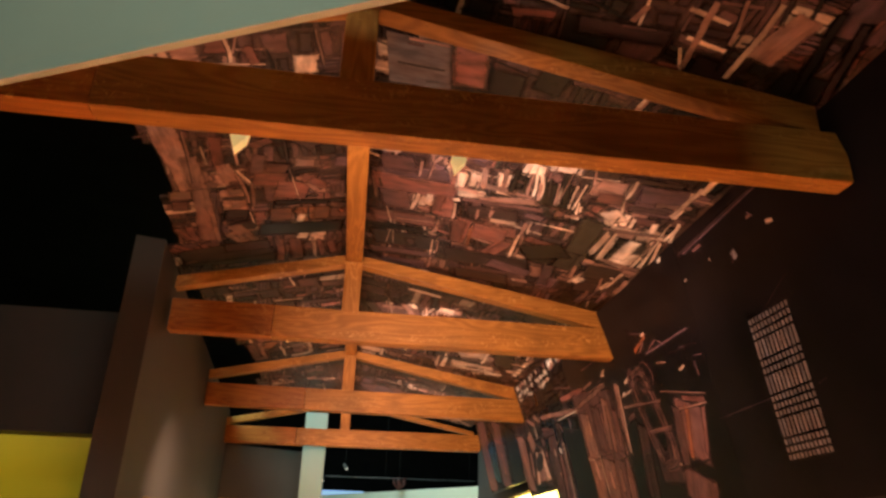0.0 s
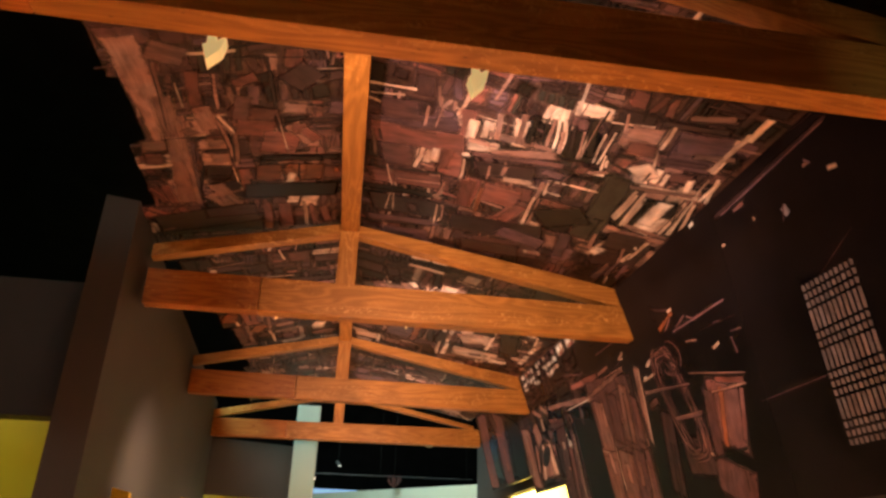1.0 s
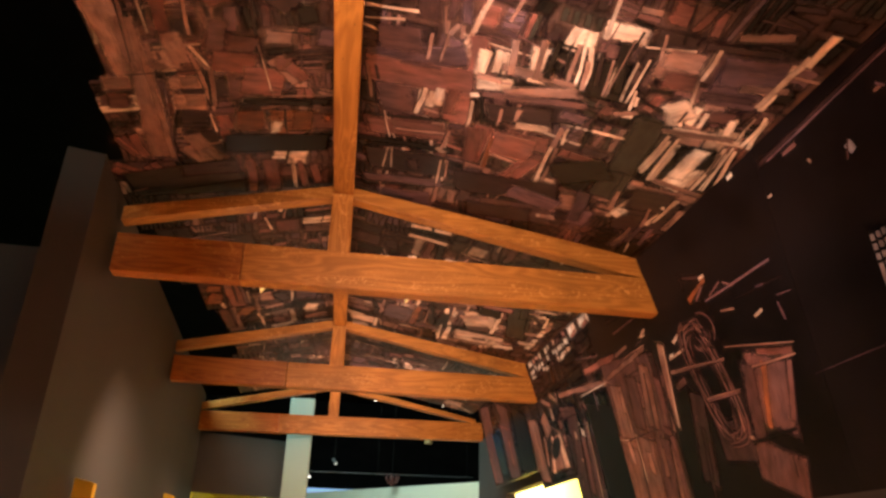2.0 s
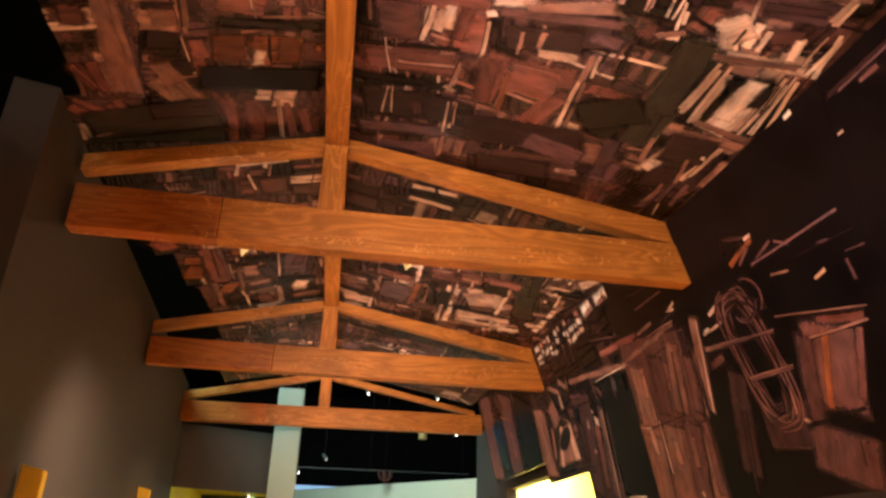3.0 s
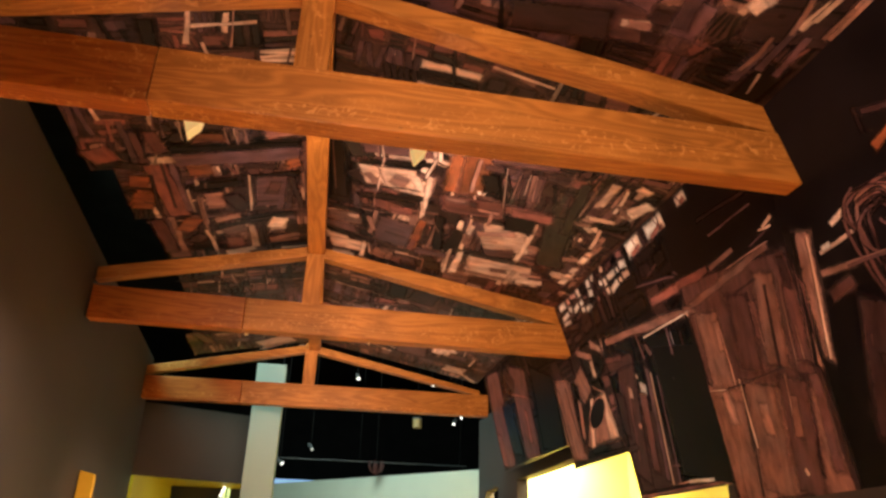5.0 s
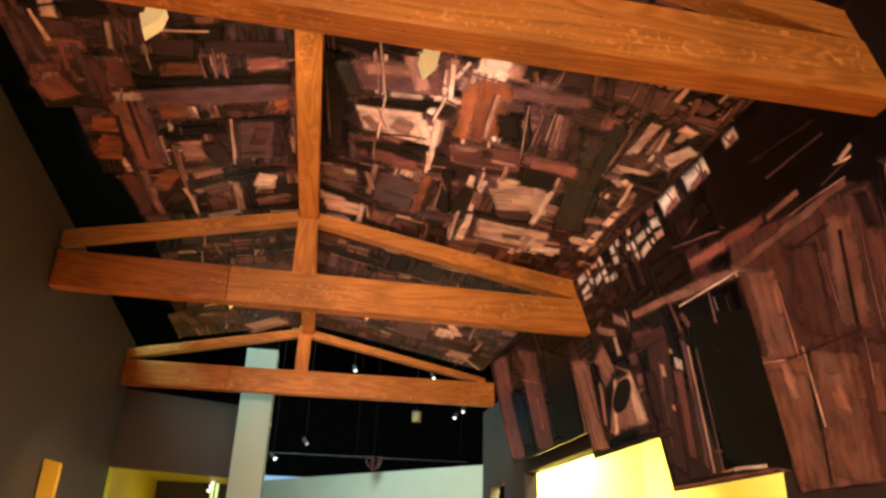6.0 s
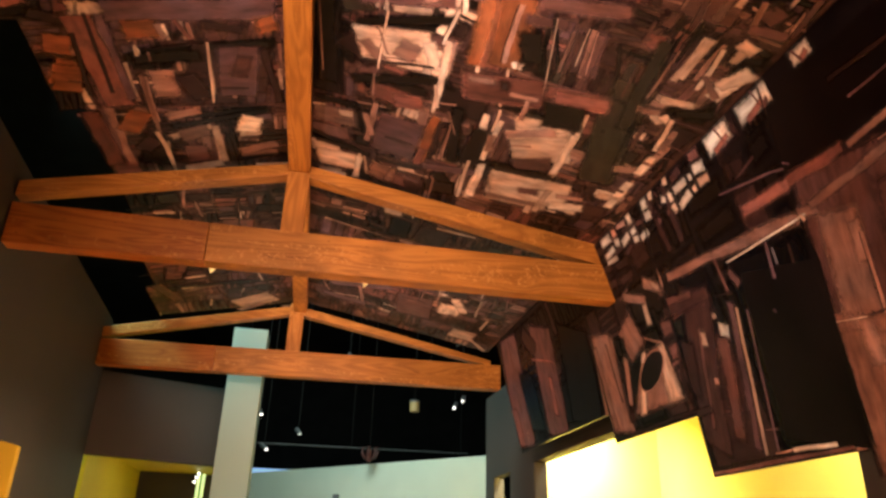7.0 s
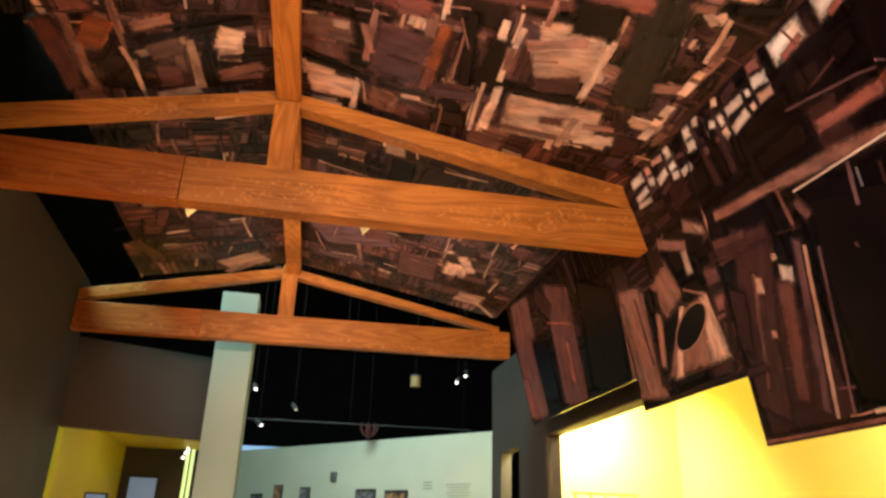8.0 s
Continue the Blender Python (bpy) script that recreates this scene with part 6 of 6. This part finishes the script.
t = thing("lighting_rail", "thin grey lighting rail under the dark ceiling", "lighting rail")
bm = bmesh.new()
tube(bm, [(-0.9, 13.2, 2.87), (2.3, 13.2, 2.89)], 0.008, 6)
part("rail", bm, STEEL, t)
for x in (-0.8, 0.7, 2.2):
    bm = bmesh.new()
    rod(bm, x, 13.2, 2.88, 5.2, 0.006)
    part("rod", bm, BLACK, t)

t = thing("chandelier", "dark red ornate hanging lamp far in the hall", "chandelier", at=(0.93, 13.0, 2.78))
bm = bmesh.new()
rod(bm, 0, 0, 0.05, 2.42, 0.006)
part("rod", bm, BLACK, t)
RED_METAL = mottled("dark_red_metal", (0.07, 0.022, 0.02), (0.12, 0.04, 0.035), 20, 0.35)
for k in range(7):
    w = 2 * math.pi * k / 7
    bm = bmesh.new()
    tube(bm, [(0.02 * math.cos(w), 0.02 * math.sin(w), -0.07), (0.07 * math.cos(w), 0.07 * math.sin(w), -0.05), (0.11 * math.cos(w), 0.11 * math.sin(w), 0.02), (0.10 * math.cos(w), 0.10 * math.sin(w), 0.09)], 0.011, 6)
    part("arm", bm, RED_METAL, t)
bm = bmesh.new()
tube(bm, [(0, 0, -0.1), (0, 0, -0.05), (0, 0, 0.06)], 0.025, 10)
part("hub", bm, RED_METAL, t)

# pictures and wall text on the long pale wall
U, N = Vector((0.643, -0.766, 0)), Vector((-0.766, -0.643, 0))


def on_wall(x, z, out):
    k = (x - 2.23) / -0.643
    return Vector((2.23 - 0.643 * k, 11.67 + 0.766 * k, z)) + N * out


def plate(bm, c, w, h, d, mat=0):
    prism(bm, [c - U * w / 2 + Vector((0, 0, -h / 2)), c + U * w / 2 + Vector((0, 0, -h / 2)), c + U * w / 2 + Vector((0, 0, h / 2)), c - U * w / 2 + Vector((0, 0, h / 2))], -N * d, mat)


PIC_DARK = mottled("picture_grey", (0.03, 0.035, 0.045), (0.25, 0.27, 0.30), 18, 0.4)
PIC_WARM = mottled("picture_warm", (0.04, 0.02, 0.015), (0.5, 0.3, 0.16), 14, 0.4)
for x, top, w, h, mat, label in [(-0.42, 2.06, 0.24, 0.34, PIC_DARK, "small dark framed picture on the pale wall"), (-0.12, 2.17, 0.17, 0.24, PIC_WARM, "small warm-toned framed picture on the pale wall"),
                                 (0.24, 2.13, 0.19, 0.26, PIC_DARK, "small grey framed picture on the pale wall"), (0.58, 2.31, 0.10, 0.12, PIC_DARK, "tiny square notice on the pale wall"),
                                 (0.97, 2.09, 0.34, 0.40, PIC_DARK, "grey framed landscape picture on the pale wall"), (1.30, 2.07, 0.36, 0.42, PIC_WARM, "warm-toned framed picture with a dark frame")]:
    t = thing("framed_picture", label, "picture", "gallery pictures")
    c = on_wall(x, top - h / 2, 0.022)
    bm = bmesh.new()
    plate(bm, c, w, h, 0.022)
    rim = part("frame", bm, FRAME_DARK, t)
    bm = bmesh.new()
    plate(bm, on_wall(x, top - h / 2, 0.026), w * 0.84, h * 0.84, 0.004)
    part("picture", bm, mat, rim)
INK_GREY = mottled("grey_lettering", (0.20, 0.24, 0.20), (0.24, 0.28, 0.24), 10, 0.6)
t = thing("wall_text", "grey lines of small wall text on the pale wall", "wall text")
for i in range(3):
    bm = bmesh.new()
    plate(bm, on_wall(1.61, 2.15 - 0.035 * i, 0.003), 0.13, 0.012, 0.003)
    part("text_line", bm, INK_GREY, t)
for i in range(6):
    bm = bmesh.new()
    plate(bm, on_wall(1.90, 2.12 - 0.03 * i, 0.003), 0.36 - 0.05 * (i % 3), 0.008, 0.003)
    part("text_line", bm, INK_GREY, t)
slab("backdrop", (-1.6, 17.5, 2.75), (0.5, 17.55, 3.0), GLOW_BLUE, "pale blue lit strip far behind the gallery wall", "backdrop")

# ---- alcove under the head panel ----
for x, label in ((-0.905, "tall pale green light tube at the alcove edge"), (-0.86, "tall pale green light tube at the alcove edge")):
    t = thing("light_tube", label, "light tube", "alcove tubes", at=(x, 10.85, 0))
    bm = bmesh.new()
    tube(bm, [(0, 0, 0.03), (0, 0, 2.23)], 0.014, 8)
    part("tube", bm, GLOW_TUBE, t)
    part("base", block(bmesh.new(), (-0.02, -0.02, 0), (0.02, 0.02, 0.03), 0.002), FRAME_DARK, t)
for x, z in ((-0.875, 2.228), (-0.89, 2.19), (-0.905, 2.15)):
    t = thing("bulb", "small round glowing bulb on the alcove wall", "bulb", "alcove bulbs", at=(x - 0.03, 10.8, z))
    bm = bmesh.new()
    bmesh.ops.create_uvsphere(bm, u_segments=10, v_segments=6, radius=0.014)
    part("globe", bm, GLOW, t)
    part("holder", block(bmesh.new(), (-0.008, 0.012, -0.008), (0.008, 0.31, 0.008), 0.001), FRAME_DARK, t)
# the first is an added glowing panel for a bluish reflection on glass
for x, y, z, w, h, label in ((-1.29, 11.06, 1.86, 0.26, 0.26, "dim blue glowing panel standing in for a reflection on the alcove glass"), (-1.36, 9.75, 1.68, 0.16, 0.2, "blue monitor standing before the yellow wall")):
    t = thing("monitor", label, "monitor", at=(x, y, z))
    case = part("case", block(bmesh.new(), (-w / 2, 0, -h / 2), (w / 2, 0.04, h / 2), 0.004), FRAME_DARK, t)
    part("screen", block(bmesh.new(), (-w / 2 + 0.012, -0.004, -h / 2 + 0.012), (w / 2 - 0.012, -0.001, h / 2 - 0.012)), GLOW_SCREEN, case)
    if y < 10:
        part("stand", block(bmesh.new(), (-0.03, 0.01, -z), (0.03, 0.03, -h / 2), 0.002), FRAME_DARK, t)

# ---- display room behind the lit opening ----
t = thing("display_rack", "thin ochre wooden rack in the yellow display room", "rack", at=(1.98, 8.7, 0))
OCHRE = mottled("ochre_wood", (0.42, 0.27, 0.07), (0.55, 0.36, 0.1), 12, 0.5)
for x in (0, 0.11, 0.22, 0.33, 0.44):
    part("upright", block(bmesh.new(), (x, 0, 0), (x + 0.014, 0.02, 1.855), 0.002), OCHRE, t)
for z in (0.5, 1.2, 1.857):
    part("rail", block(bmesh.new(), (-0.02, -0.002, z), (0.474, 0.024, z + 0.016), 0.002), OCHRE, t)
t = thing("thatch_mound", "low greenish thatched mound on a display plinth", "thatch mound")
bm = bmesh.new()
random.seed(21)
prev = None
for i in range(25):
    y = 6.6 + 1.35 * i / 24
    rise = 0.14 * math.sin(math.pi * i / 24) ** 0.6
    ring = [bm.verts.new((2.2 + 0.28 * math.cos(math.pi * k / 10), y, 1.62 + (0.01 + rise + random.uniform(-0.008, 0.008)) * math.sin(math.pi * k / 10))) for k in range(11)]
    if prev:
        for k in range(10):
            bm.faces.new((prev[k], prev[k + 1], ring[k + 1], ring[k]))
    prev = ring
part("thatch", bm, mottled("dull_thatch", (0.16, 0.17, 0.05), (0.3, 0.3, 0.1), 30, 0.8, 0.6, 60), t)
part("plinth", block(bmesh.new(), (1.94, 6.55, 0), (2.5, 8.0, 1.62), 0.004), PALE_YELLOW, t)
